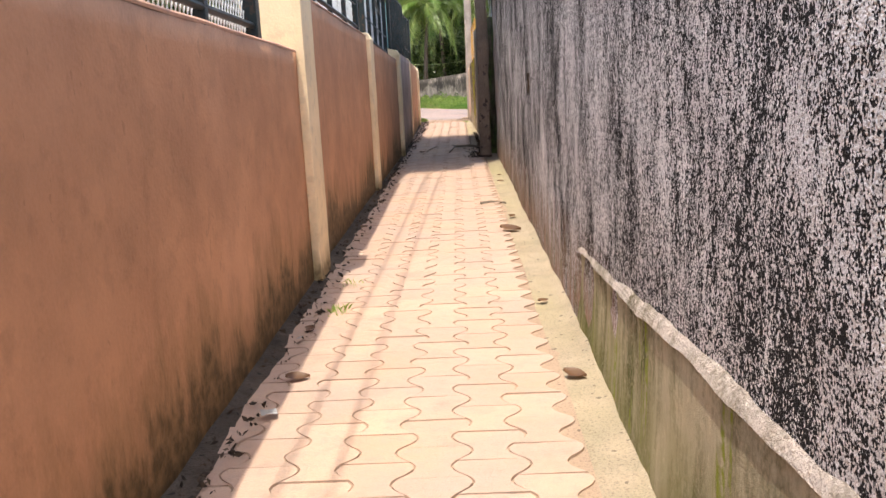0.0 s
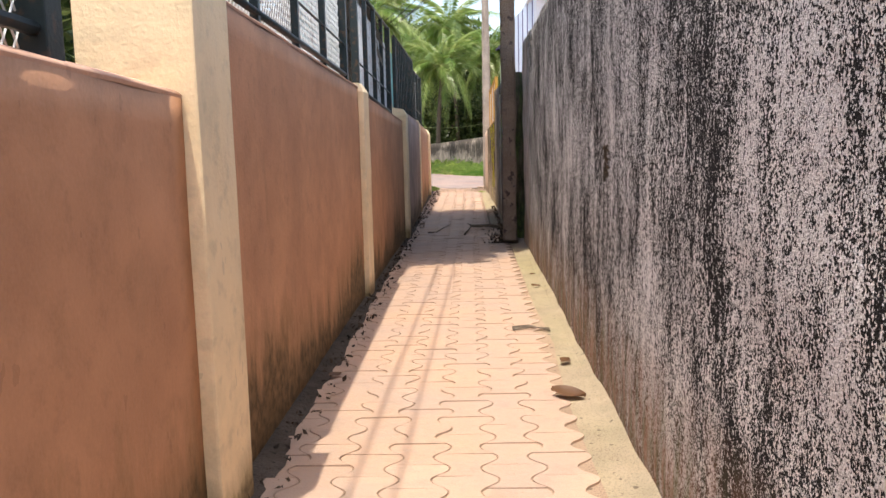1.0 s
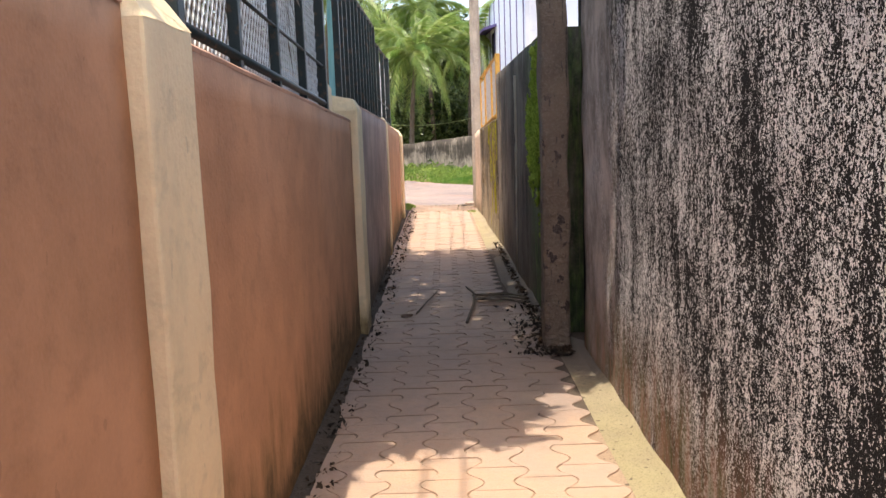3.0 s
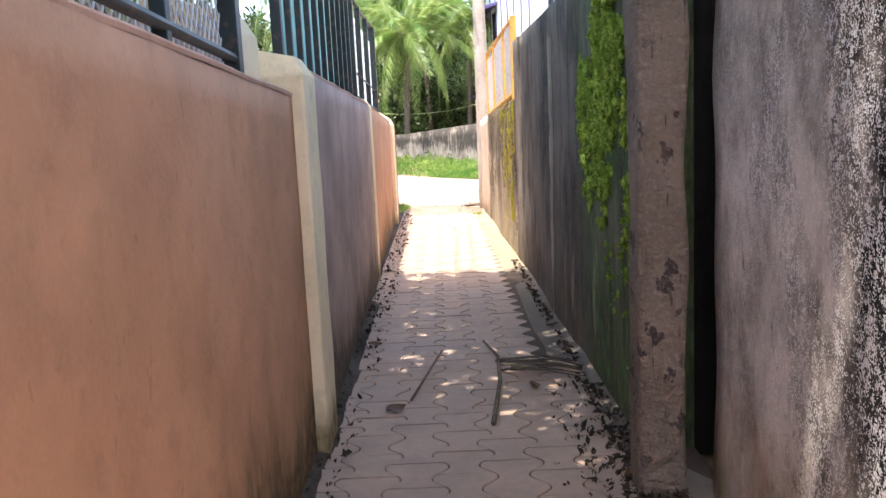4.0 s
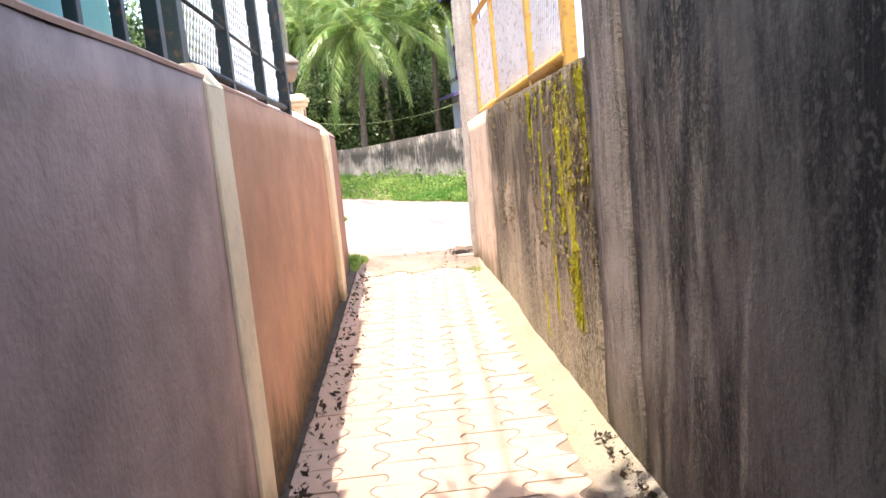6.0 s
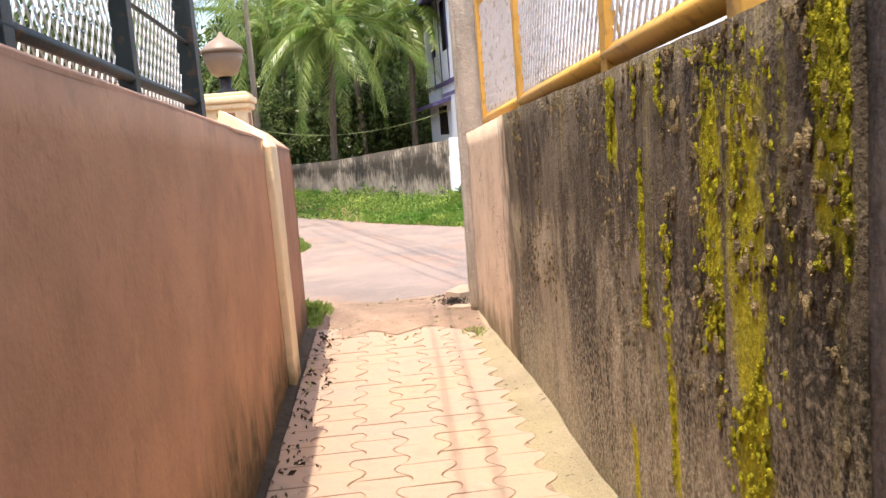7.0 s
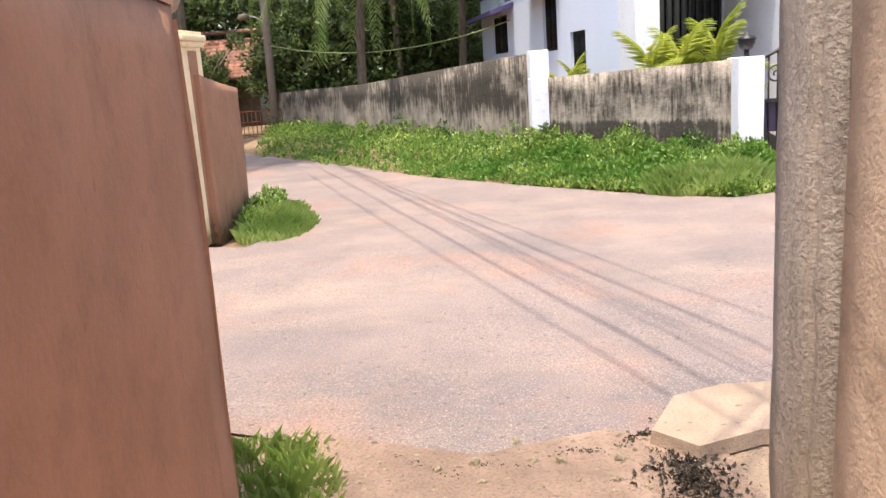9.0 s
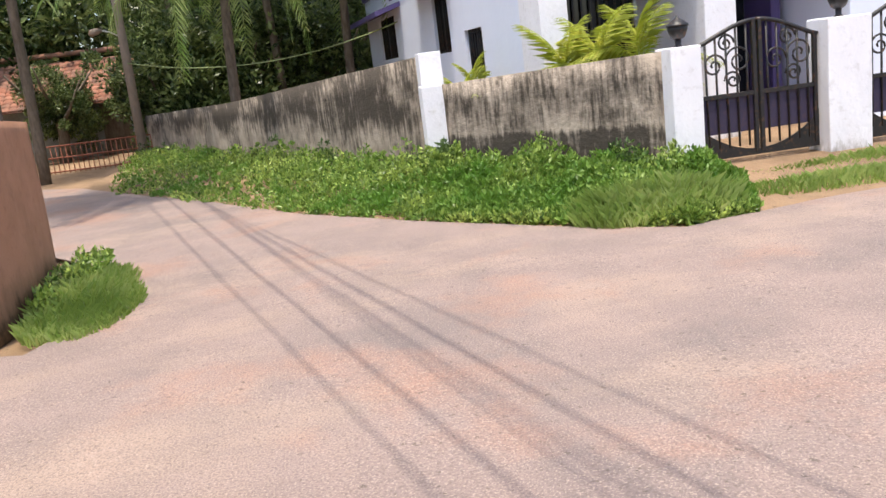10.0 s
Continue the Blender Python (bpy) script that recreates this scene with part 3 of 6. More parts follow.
sheet("ground", [(-400, -400), (400, -400), (400, 400), (-400, 400)], -0.06, M_SOIL, label="bare brown earth reaching to the horizon", category="ground")
ROAD_EDGE = [(-9, 49.0), (-4.4, 44.6), (-2.2, 40.8), (-1.45, 39.6), (-0.36, 37.5), (0.65, 36.05), (1.75, 34.75), (2.6, 33.9), (2.95, 34.0), (3.8, 34.15), (4.55, 34.2), (9, 34.0), (30, 33)]
sheet("road", ROAD_EDGE + [(30, 27.5), (8, 28.4), (1.2, 29.15), (0.7, 29.2), (0.5, 29.05), (0.31, 29.02), (0.2, 28.9), (0.02, 28.94), (-0.13, 28.84), (-0.28, 28.88), (-0.4, 28.8), (-0.55, 28.9), (-0.62, 29.0), (-0.76, 29.1), (-1.3, 29.35), (-2.4, 30.3),
      (-2.5, 30.8), (-2.78, 33.6), (-1.95, 33.3), (-1.5, 34.6), (-2.3, 36.2), (-4.6, 39.5), (-7, 42.5), (-10, 45.3)], 0.0, M_ROAD, 0.6,
      "dusty pinkish-grey asphalt road, worn smooth", category="road", bumpy=0.012)
sheet("driveway", [(-2.52, 30.8), (-2.8, 33.65), (-9, 37), (-14, 30), (-9, 26), (-2.42, 30.2)], -0.004, M_YARD, 0.8, "pale concrete yard behind the open gate", category="driveway")
alley_bed = sheet("alley_floor", [(-1.0, -3), (0.95, -3), (0.95, 16.9), (0.8, 22), (0.95, 29.5), (-1.5, 29.5)], -0.0085, M_BED, 0.5,
                  "dirt-filled joints under the alley's paving", category="paving", bumpy=0.002)

# right-hand edge of bare cement between pavers and wall
bm = bmesh.new()
prev = None
for i in range(105):
    y = -3 + i * 0.3
    wallx = 0.86 if y < 16.6 else 0.70 - (y - 16.6) * 0.0125
    inner = wallx - 0.2 - 0.05 * noise.noise((y * 0.5, 3, 0))
    row = [bm.verts.new((inner, y, -0.008)), bm.verts.new((wallx - 0.05, y, -0.002 + 0.012 * noise.noise((y, 0, 1)))), bm.verts.new((wallx + 0.03, y, 0.03))]
    if prev:
        for k in range(2):
            bm.faces.new((prev[k], prev[k + 1], row[k + 1], row[k]))
    prev = row
tagged(mesh_object("cement_strip", bm, M_STRIP), "stained cement strip between the paving and the wall", "edging", kind="structure")

# dirt colour that also takes in the left wall's shadow at its foot
M_MUCK = ground_material("damp_dirt_with_shade", (0.1, 0.078, 0.06), (0.045, 0.036, 0.028), (0.14, 0.11, 0.085), 0.15, 0.012, 0.012, (0.02, 0.018, 0.015))
bm = bmesh.new()
prev = None
for i in range(160):
    y = -3 + i * 0.195
    edge = -0.76 + 0.06 * noise.noise((y * 1.7, 9, 0)) - (0.03 if y > 22 else 0)
    side = 0.0 if y < 20.5 else 0.05
    edge -= side
    row = [bm.verts.new((x - side * (x > -0.9), y, z)) for x, z in ((-0.97, 0.03), (-0.875, 0.016 + 0.012 * noise.noise((y * 4, 1, 0))), (-0.83, 0.008 + 0.01 * noise.noise((y * 5, 2, 0))), (edge, -0.006))]
    if prev:
        for k in range(3):
            bm.faces.new((prev[k], prev[k + 1], row[k + 1], row[k])).smooth = True
    prev = row
tagged(mesh_object("shaded_dirt_strip", bm, M_MUCK), "damp dirt along the foot of the wall, blackened for its shade", "dirt", kind="structure")

# left compound wall: brown panels between cream pilasters
PANELS = [  # y from, y to, height from, height to
    (-3.0, 7.78, 2.0, 1.64), (8.2, 12.5, 2.07, 1.95), (12.85, 17.05, 1.9, 1.73), (17.4, 21.5, 1.87, 1.79), (21.78, 26.28, 1.79, 1.64), (26.62, 28.15, 1.62, 1.57)]
LINE = [(-0.9, -0.875), (-0.9, -0.885), (-0.885, -0.855), (-0.845, -0.875), (-0.905, -0.95), (-0.955, -0.973)]   # x of each panel's two ends
for i, (y0, y1, h0, h1) in enumerate(PANELS):
    x0, x1 = LINE[i]
    w = tagged(mesh_object(f"wall_left_{i + 1}", wall_mesh([(x0, y0), (x1, y1)], [h0 - 0.012, h1 - 0.012], 0.2, 1, seed=i * 7.3, rough=0.004, wave=0.006), M_BROWN_SHADE if i == 3 else M_BROWN2 if i == 5 else M_BROWN),
               "brown compound wall tinted mauve for its shade, with damp blotches" if i == 3 else "brown-painted plastered compound wall, mouldy at its foot", "wall", kind="structure")
    bm = bmesh.new()
    n = max(2, int((y1 - y0) / 0.25))
    rows = []
    for k in range(n + 1):
        f = k / n
        y, x, h = y0 + (y1 - y0) * f, x0 + (x1 - x0) * f, h0 + (h1 - h0) * f
        j = 0.006 * noise.noise((y * 2, i, 0))
        rows.append([bm.verts.new(p) for p in ((x + 0.002, y, h - 0.014 + j), (x + 0.005, y, h - 0.002 + j), (x - 0.012, y, h + 0.012 + j), (x - 0.17, y, h + (0.15 if i == 5 else 0.06)), (x - 0.22, y, h - 0.04))])
    for a, b in zip(rows, rows[1:]):
        for k in range(4):
            bm.faces.new((a[k], b[k], b[k + 1], a[k + 1])).smooth = k > 0
    for r, s in ((rows[0], 1), (rows[-1], -1)):
        bm.faces.new(r if s > 0 else r[::-1])
    bmesh.ops.recalc_face_normals(bm, faces=bm.faces[:])
    part("coping", bm, M_COPING, w, "plaster coping lightened for the sun on it")

PILLARS = [  # y from, y to, top, x of the alley face, x of the back
    (7.78, 8.2, 2.2, -0.815, -1.24), (12.5, 12.88, 1.99, -0.835, -1.12), (17.05, 17.4, 1.9, -0.795, -1.34), (21.5, 21.78, 1.84, -0.865, -1.1), (26.28, 26.62, 1.67, -0.9, -1.26), (16.62, 17.047, 2.06, -0.985, -1.42)]
for i, (y0, y1, top, xf, xb) in enumerate(PILLARS):
    bm = bmesh.new()
    add_box(bm, (xb, y0, -0.05), (xf, y1, top - 0.08), 0.012)
    # a hand-trowelled pyramid head
    a = [bm.verts.new(p) for p in ((xb, y0, top - 0.085), (xf, y0, top - 0.085), (xf, y1, top - 0.085), (xb, y1, top - 0.085))]
    m = 0.13 if i in (0, 2) else 0.05
    rise = (0, 0, 0.1, 0, 0.17, 0.08)[i]     # some heads slope up towards the yard
    if rise:
        m = 0.05
    b = [bm.verts.new(p) for p in ((xb + m, y0 + m, top + rise), (xf - m, y0 + m, top), (xf - m, y1 - m, top), (xb + m, y1 - m, top + rise))]
    for k in range(4):
        bm.faces.new((a[k], a[(k + 1) % 4], b[(k + 1) % 4], b[k]))
    bm.faces.new(b)
    bmesh.ops.subdivide_edges(bm, edges=[e for e in bm.edges if e.calc_length() > 0.3], cuts=7, use_grid_fill=True)
    for v in bm.verts:
        v.co += Vector([0.007 * noise.noise((v.co.x * 5 + i, v.co.y * 5, v.co.z * 4 + k * 9)) for k in range(3)])
    tagged(mesh_object("pilaster", bm, M_CREAM), "cream-painted plaster pilaster of the compound wall", "pilaster", "pilasters of the compound wall", "structure")

# the same wall turns towards the gate
tagged(mesh_object("wall_left_return", wall_mesh([(-0.973, 28.153), (-1.25, 28.7), (-1.75, 29.4)], [1.53, 1.53, 1.53], 0.2, 1, seed=3), M_BROWN2),
       "brown-painted wall turning towards the driveway gate", "wall", kind="structure")

# right-hand roughcast wall, with a low plinth at its start
tagged(mesh_object("wall_right_1", wall_mesh([(0.86, -3.0), (0.86, 16.4)], [2.75, 2.7], 0.25, -1, cell=0.1, rough=0.014, seed=11, wave=0.012), M_ROUGHCAST),
       "coarse whitewashed roughcast wall streaked with black mould", "wall", kind="structure")
M_PLINTH = mouldy_plaster("mossy_plinth_plaster", (0.6, 0.51, 0.34), (0.075, 0.075, 0.02), 0.38, (0.24, 0.27, 0.03), 1.0, 0.01, 0.014, (0.2, 0.19, 0.05))
M_LIP = mouldy_plaster("pale_cement_lip", (0.66, 0.56, 0.48), (0.15, 0.125, 0.075), 0.36, grain=0.015, depth=0.014)
PLINTH_END = 6.7
bm, lip = bmesh.new(), bmesh.new()
prev = None
for k in range(120):
    y = -3 + k * 0.1
    f = min(1.0, max(0.0, (PLINTH_END + 0.9 - y) / 2.6))
    h = 0.4 + 0.075 * max(0, 7.4 - y) + 0.022 * noise.noise((y * 1.5, 0, 7)) * f + 0.012 * noise.noise((y * 6, 3, 7)) * f
    d = -0.025 + 0.04 * f ** 0.8
    x = 0.86 - d + 0.008 * noise.noise((y * 3, 1, 0)) + 0.01 * noise.noise((y * 11, 4, 0))
    pts = ((x - 0.012, y, -0.03), (x, y, h * 0.35), (x + 0.006, y, h * 0.7), (x + 0.004, y, max(h - 0.035, 0)))
    lid = ((x - 0.006, y, max(h - 0.04, -0.01)), (x + 0.004, y, max(h - 0.012, 0)), (x + 0.022, y, h + 0.012), (0.9, y, h + 0.03 + 0.02 * noise.noise((y * 8, 5, 1))))
    row = ([bm.verts.new(p) for p in pts], [lip.verts.new(p) for p in lid])
    if prev:
        for a, b, mesh in ((prev[0], row[0], bm), (prev[1], row[1], lip)):
            for j in range(3):
                mesh.faces.new((b[j], a[j], a[j + 1], b[j + 1])).smooth = True
    prev = row
plinth = tagged(mesh_object("wall_plinth", bm, M_PLINTH), "low plinth of worn plaster, green with moss", "plinth", kind="structure")
part("lip", lip, M_LIP, plinth, "pale sloping cement lip")

tagged(mesh_object("wall_right_2", wall_mesh([(0.70, 16.95), (0.665, 21.8)], [2.38, 2.4], 0.25, -1, rough=0.01, seed=21), M_DARK),
       "dark damp plaster wall black with mould", "wall", kind="structure")
# the fourth box is an unseen cover that keeps daylight out
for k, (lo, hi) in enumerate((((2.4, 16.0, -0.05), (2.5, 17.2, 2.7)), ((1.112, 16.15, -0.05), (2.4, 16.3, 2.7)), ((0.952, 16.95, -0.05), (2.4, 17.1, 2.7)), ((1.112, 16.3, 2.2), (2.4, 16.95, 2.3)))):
    tagged(mesh_object(f"wall_gap_{k + 1}", box(lo, hi), M_GAP), "wall closing the narrow gap, its deep shade painted black", "wall", kind="structure")
tagged(mesh_object("wall_right_3", wall_mesh([(0.655, 21.803), (0.647, 22.4)], [2.4, 2.4], 0.25, -1, rough=0.01, seed=25), M_CEMENT),
       "bare weathered plaster pier between two walls", "wall", kind="structure")
tagged(mesh_object("wall_right_4", wall_mesh([(0.647, 22.403), (0.586, 26.2)], [1.79, 1.668], 0.22, -1, cell=0.1, rough=0.016, seed=31), M_MOSSY),
       "brown roughcast wall with streaks of yellow moss", "wall", kind="structure")
tagged(mesh_object("wall_right_5", wall_mesh([(0.5855, 26.203), (0.55, 28.08)], [1.668, 1.58], 0.22, -1, rough=0.008, seed=35), M_TAN),
       "tan cement-plastered end of the wall", "wall", kind="structure")


# ---- wall and gate across the road ----
BANK = 0.13     # the plots across the road lie a little higher than it
bm = bmesh.new()
prev = None
for (x0, y0), (x1, y1) in zip(((-4.4, 44.6), (-2.2, 40.8), (-0.36, 37.5), (0.65, 36.05), (1.75, 34.75), (2.6, 33.9), (3.8, 34.15), (9, 34.0), (30, 33)),
                              ((-4.1, 50.6), (-1.4, 44.0), (0.6, 39.8), (1.35, 38.1), (1.9, 37.2), (3.3, 35.6), (4.3, 35.5), (9, 35.6), (30, 35.6))):
    row = [bm.verts.new((x0, y0, -0.03)), bm.verts.new((x0 * 0.5 + x1 * 0.5, y0 * 0.5 + y1 * 0.5, BANK * 0.6)), bm.verts.new((x1, y1, BANK)), bm.verts.new((x1 + 6, y1 + 26, BANK))]
    if prev:
        for k in range(3):
            bm.faces.new((prev[k], row[k], row[k + 1], prev[k + 1])).smooth = True
    prev = row
bmesh.ops.recalc_face_normals(bm, faces=bm.faces[:])
for q in bm.faces:
    if q.normal.z < 0:
        q.normal_flip()
tagged(mesh_object("bank", bm, M_SOIL), "bare earth bank rising to the garden wall", "ground", kind="structure")
def wall_thing(name, pts, tops, thick, side, mat, label, **k):
    return tagged(mesh_object(name, wall_mesh(pts, tops, thick, side, **k), mat), label, "wall", kind="structure")


wall_thing("wall_back_1", [(-4.1, 50.6), (-1.35, 44.0), (1.35, 38.25)], [1.12, 1.24, 1.55], 0.15, 1, M_FARWALL, "grey plastered garden wall streaked with black mould", cell=0.3, seed=41)
wall_thing("wall_back_2", [(1.45, 37.85), (3.3, 35.7)], [1.19, 1.28], 0.15, 1, M_FARWALL_LOW, "stained garden wall beside the gate", cell=0.2, seed=43)

# ---- metal fences on the walls ----
def diamond_mesh(bm, y0, y1, z0, z1, x, cell, wire, rise0=0.0, rise1=0.0):
    """Expanded metal in the plane x: slanting wires both ways between two heights; rise0 and rise1 lift the two ends."""
    high = z1 - z0
    for s in (1, -1):
        k = y0 - high * 0.6
        while k < y1 + high * 0.6:
            a, b = (k, z0), (k + s * high * 0.6, z1)
            lo, hi = (a, b) if a[0] < b[0] else (b, a)
            if hi[0] > y0 and lo[0] < y1:
                def clip(p, q, yy):
                    f = (yy - p[0]) / (q[0] - p[0])
                    return (yy, p[1] + (q[1] - p[1]) * f)
                if lo[0] < y0:
                    lo = clip(lo, hi, y0)
                if hi[0] > y1:
                    hi = clip(lo, hi, y1)
                v = []
                for (yy, zz), n in ((lo, 0), (hi, 1)):
                    zz += rise0 + (rise1 - rise0) * (yy - y0) / (y1 - y0)
                    for dx, dz in ((0, wire), (wire, 0), (0, -wire), (-wire, 0)):
                        v.append(bm.verts.new((x + dx + s * wire * 0.5, yy, zz + dz)))
                for j in range(4):
                    bm.faces.new((v[j], v[(j + 1) % 4], v[4 + (j + 1) % 4], v[4 + j]))
            k += cell


def iron_fence(y0, y1, h0, h1, top, step, post, label, x=-0.99, meshed=True):
    """Posts, rails and wire mesh standing on the left wall's coping."""
    f = thing("iron_fence", (x, y0, h0), label, "fence", "fence panels on the compound wall")
    slope = (h1 - h0) / (y1 - y0)
    n = max(1, round((y1 - y0) / step))
    for k in range(n + 1):
        y = (y1 - y0) * k / n
        w = post * (1.5 if k in (0, n) else 1.0)
        part("post", box((-w, y - w, slope * y - 0.04), (w, y + w, top - h0), 0.004), M_GREENBLACK, f)
    for dz, r in ((0.1, 0.02), (0.36, 0.009)) if meshed else ((0.04, 0.016),):
        bm = bmesh.new()
        add_tube(bm, [(0.012, 0, dz), (0.012, y1 - y0, dz + slope * (y1 - y0))], r, 6)
        part("rail", bm, M_GREENBLACK, f)
    bm = bmesh.new()
    add_tube(bm, [(0, 0, top - h0), (0, y1 - y0, top - h0)], 0.022, 6)
    part("top_rail", bm, M_GREENBLACK, f)
    if not meshed:
        return f
    bm = bmesh.new()
    diamond_mesh(bm, 0.02, y1 - y0 - 0.02, 0.03, top - h0 - 0.1, -0.03, 0.055, 0.0035, 0.0, slope * (y1 - y0))
    part("wire_mesh", bm, M_WIREMESH, f, "galvanised diamond wire mesh")
    return f


iron_fence(1.07, 7.07, 1.87, 1.665, 2.9, 1.0, 0.03, "dark green iron fence with diamond mesh on a wall")
iron_fence(8.3, 12.4, 2.07, 1.95, 3.0, 1.0, 0.024, "dark green iron bar fence with diamond mesh on a wall")
iron_fence(13.2, 16.55, 1.885, 1.75, 3.0, 0.93, 0.024, "dark green iron bar fence hung with dry fronds")
iron_fence(17.55, 21.4, 1.87, 1.79, 3.0, 0.36, 0.018, "dark green iron bar fence with teal shade net behind", meshed=False)
iron_fence(21.85, 24.8, 1.79, 1.69, 2.9, 1.0, 0.03, "dark iron fence with diamond mesh, ending in a grey post", -1.05)

# teal shade net behind the bars
n = Nodes("woven_teal_net", 0.7)
teal = n.done(n.mix(n.noise(0.3, lo=0.3, hi=0.7), (0.16, 0.42, 0.37), (0.3, 0.56, 0.5)))
for start, steps in ((18.6, 20), (11.6, 8)):
    bm = bmesh.new()
    cols = []
    for k in range(steps):
        y = start + k * 0.16
        cols.append([bm.verts.new((-1.2 + 0.03 * noise.noise((y, z, 2)), y, z)) for z in (1.7, 2.1, 2.5, 2.95)])
    for a, b in zip(cols, cols[1:]):
        for j in range(3):
            bm.faces.new((a[j], b[j], b[j + 1], a[j + 1])).smooth = True
    tagged(mesh_object("shade_net", bm, teal), "teal woven shade net stretched behind the iron fence", "net", "shade nets")


def ochre_fence():
    f = thing("ochre_fence", (0.72, 22.95, 1.77), "ochre-painted steel fence with white diamond mesh on a wall", "fence")
    ys = [0.06, 1.26, 3.23, 4.95]
    for y in ys:
        h = 1.74 - 0.037 * y - 1.7
        part("post", box((-0.035, y - 0.045, h - 0.03), (0.035, y + 0.045, 0.98), 0.005), M_YELLOW, f)
    for y0, y1 in zip(ys, ys[1:]):
        bm = bmesh.new()
        h0, h1 = 0.04 - 0.037 * y0, 0.04 - 0.037 * y1
        add_tube(bm, [(0, y0, h0 + 0.05), (0, y1, h1 + 0.05)], 0.05, 4)
        part("bottom_rail", bm, M_YELLOW, f)
        bm = bmesh.new()
        add_tube(bm, [(0, y0, 0.95), (0, y1, 0.95)], 0.035, 4)
        part("top_rail", bm, M_YELLOW, f)
        bm = bmesh.new()
        diamond_mesh(bm, y0 + 0.04, y1 - 0.04, 0.06, 0.92, 0.0, 0.075, 0.006, h0, h1 * 0.6)
        part("mesh_panel", bm, M_WHITEMESH, f, "white expanded-metal mesh")
    return f


ochre_fence()

# ---- by the gap in the right-hand walls ----
bm = bmesh.new()
add_box(bm, (0.572, 16.42, -0.03), (0.765, 16.64, 4.2), 0.03)
bmesh.ops.subdivide_edges(bm, edges=[e for e in bm.edges if e.calc_length() > 0.5], cuts=54, use_grid_fill=True)
bmesh.ops.subdivide_edges(bm, edges=[e for e in bm.edges if 0.15 < e.calc_length() < 0.3], cuts=5, use_grid_fill=True)
HOLES = [(0.62, 1.42), (0.63, 1.78), (0.7, 1.74), (0.645, 1.09), (0.67, 0.97), (0.71, 0.9), (0.62, 1.0), (0.69, 1.15), (0.72, 0.62), (0.66, 0.7), (0.6, 0.35), (0.68, 2.1)]
for v in bm.verts:
    p = v.co.copy()
    v.co += Vector((0.016 * noise.noise((p.x * 4, p.y * 4, p.z * 2.5)), 0.018 * noise.noise((p.x * 6 + 5, p.y * 6, p.z * 5)), 0))
    if p.y < 16.47:
        for hx, hz in HOLES:
            d = math.hypot(p.x - hx, (p.z - hz) * 0.7)
            if d < 0.034:
                v.co.y += 0.06 * (1 - (d / 0.034) ** 2) ** 0.5
tagged(mesh_object("stone_post", bm, M_STONE, smooth=True), "weathered grey stone post with holes and dark stains", "post")


bm = bmesh.new()
bmesh.ops.create_icosphere(bm, subdivisions=2, radius=1.0)
BALL_V, BALL_F = [v.co.copy() for v in bm.verts], [[v.index for v in f.verts] for f in bm.faces]
bm.free()


def moss_field(lumps, g, mat, label, leaves, leaf):
    """Knobbly drooping cushions of moss (place, radius, droop) with small leaflets standing out of them."""
    vs, fs = [], []
    for at, r, droop in lumps:
        seed, b = g.uniform(0, 50), len(vs)
        for d in BALL_V:
            k = r * (1 + 0.6 * noise.noise((d.x * 2.2 + seed, d.y * 2.2, d.z * 2.2)))
            vs.append((at[0] + d.x * 0.75 * k, at[1] + d.y * k, at[2] + d.z * droop * k))
        fs += [[b + q for q in f] for f in BALL_F]
        for _ in range(leaves):
            d = BALL_V[g.randrange(len(BALL_V))]
            p = Vector((at[0] + d.x * 0.8 * r, at[1] + d.y * r, at[2] + d.z * droop * r))
            way = (d + Vector((g.uniform(-0.7, 0.7), g.uniform(-0.7, 0.7), g.uniform(-1.1, 0.3)))).normalized() * r * leaf
            side = way.cross(Vector((g.uniform(-1, 1), g.uniform(-1, 1), g.uniform(-1, 1)))) / (r * leaf) * r * leaf * 0.4
            b = len(vs)
            vs += [tuple(p), tuple(p + way * 0.6 + side), tuple(p + way * 1.4), tuple(p + way * 0.6 - side)]
            fs.append([b, b + 1, b + 2, b + 3])
    me = bpy.data.meshes.new("wall_moss")
    me.from_pydata(vs, [], fs)
    me.materials.append(mat)
    return tagged(new("wall_moss", me), label, "moss", kind="stuff")


M_MOSSCUSHION = Nodes("moss_cushion", 0.9, spec=0.15)
c = M_MOSSCUSHION.mix(M_MOSSCUSHION.noise(0.02, detail=4, lo=0.35, hi=0.65), (0.24, 0.38, 0.035), (0.66, 0.8, 0.16))
c = M_MOSSCUSHION.mix(M_MOSSCUSHION.mul(M_MOSSCUSHION.island(), 0.75), c, (0.12, 0.23, 0.02))
M_MOSSCUSHION = M_MOSSCUSHION.done(c, M_MOSSCUSHION.noise(0.006, detail=3, lo=0.2, hi=0.8), 0.01)
rng = random.Random(5)
lumps = []
while len(lumps) < 900:  # hanging moss, thick above and thin below
    y, z = rng.uniform(17.0, 18.4), rng.uniform(0.3, 2.3)
    thick = min(1.0, max(0.0, (z - 0.5) / 1.0))
    far = max(0.0, (y - 17.0) / 1.35 - 0.3 - 0.4 * thick)
    if rng.random() > 0.05 + thick or noise.noise((y * 3.6, z * 1.1, 4)) < -0.2 + 0.25 * (1 - thick) + far * 1.1 or noise.noise((y * 14, z * 7, 9)) < -0.08:
        continue
    r = rng.uniform(0.008, 0.025) * (0.4 + 0.6 * thick)
    lumps.append(((0.694 - r * 0.6 - 0.04 * thick * rng.random() ** 1.5, y, z), r, rng.uniform(1.0, 1.8)))
moss_field(lumps, rng, M_MOSSCUSHION, "bright green hanging moss on a damp wall", 22, 0.6)

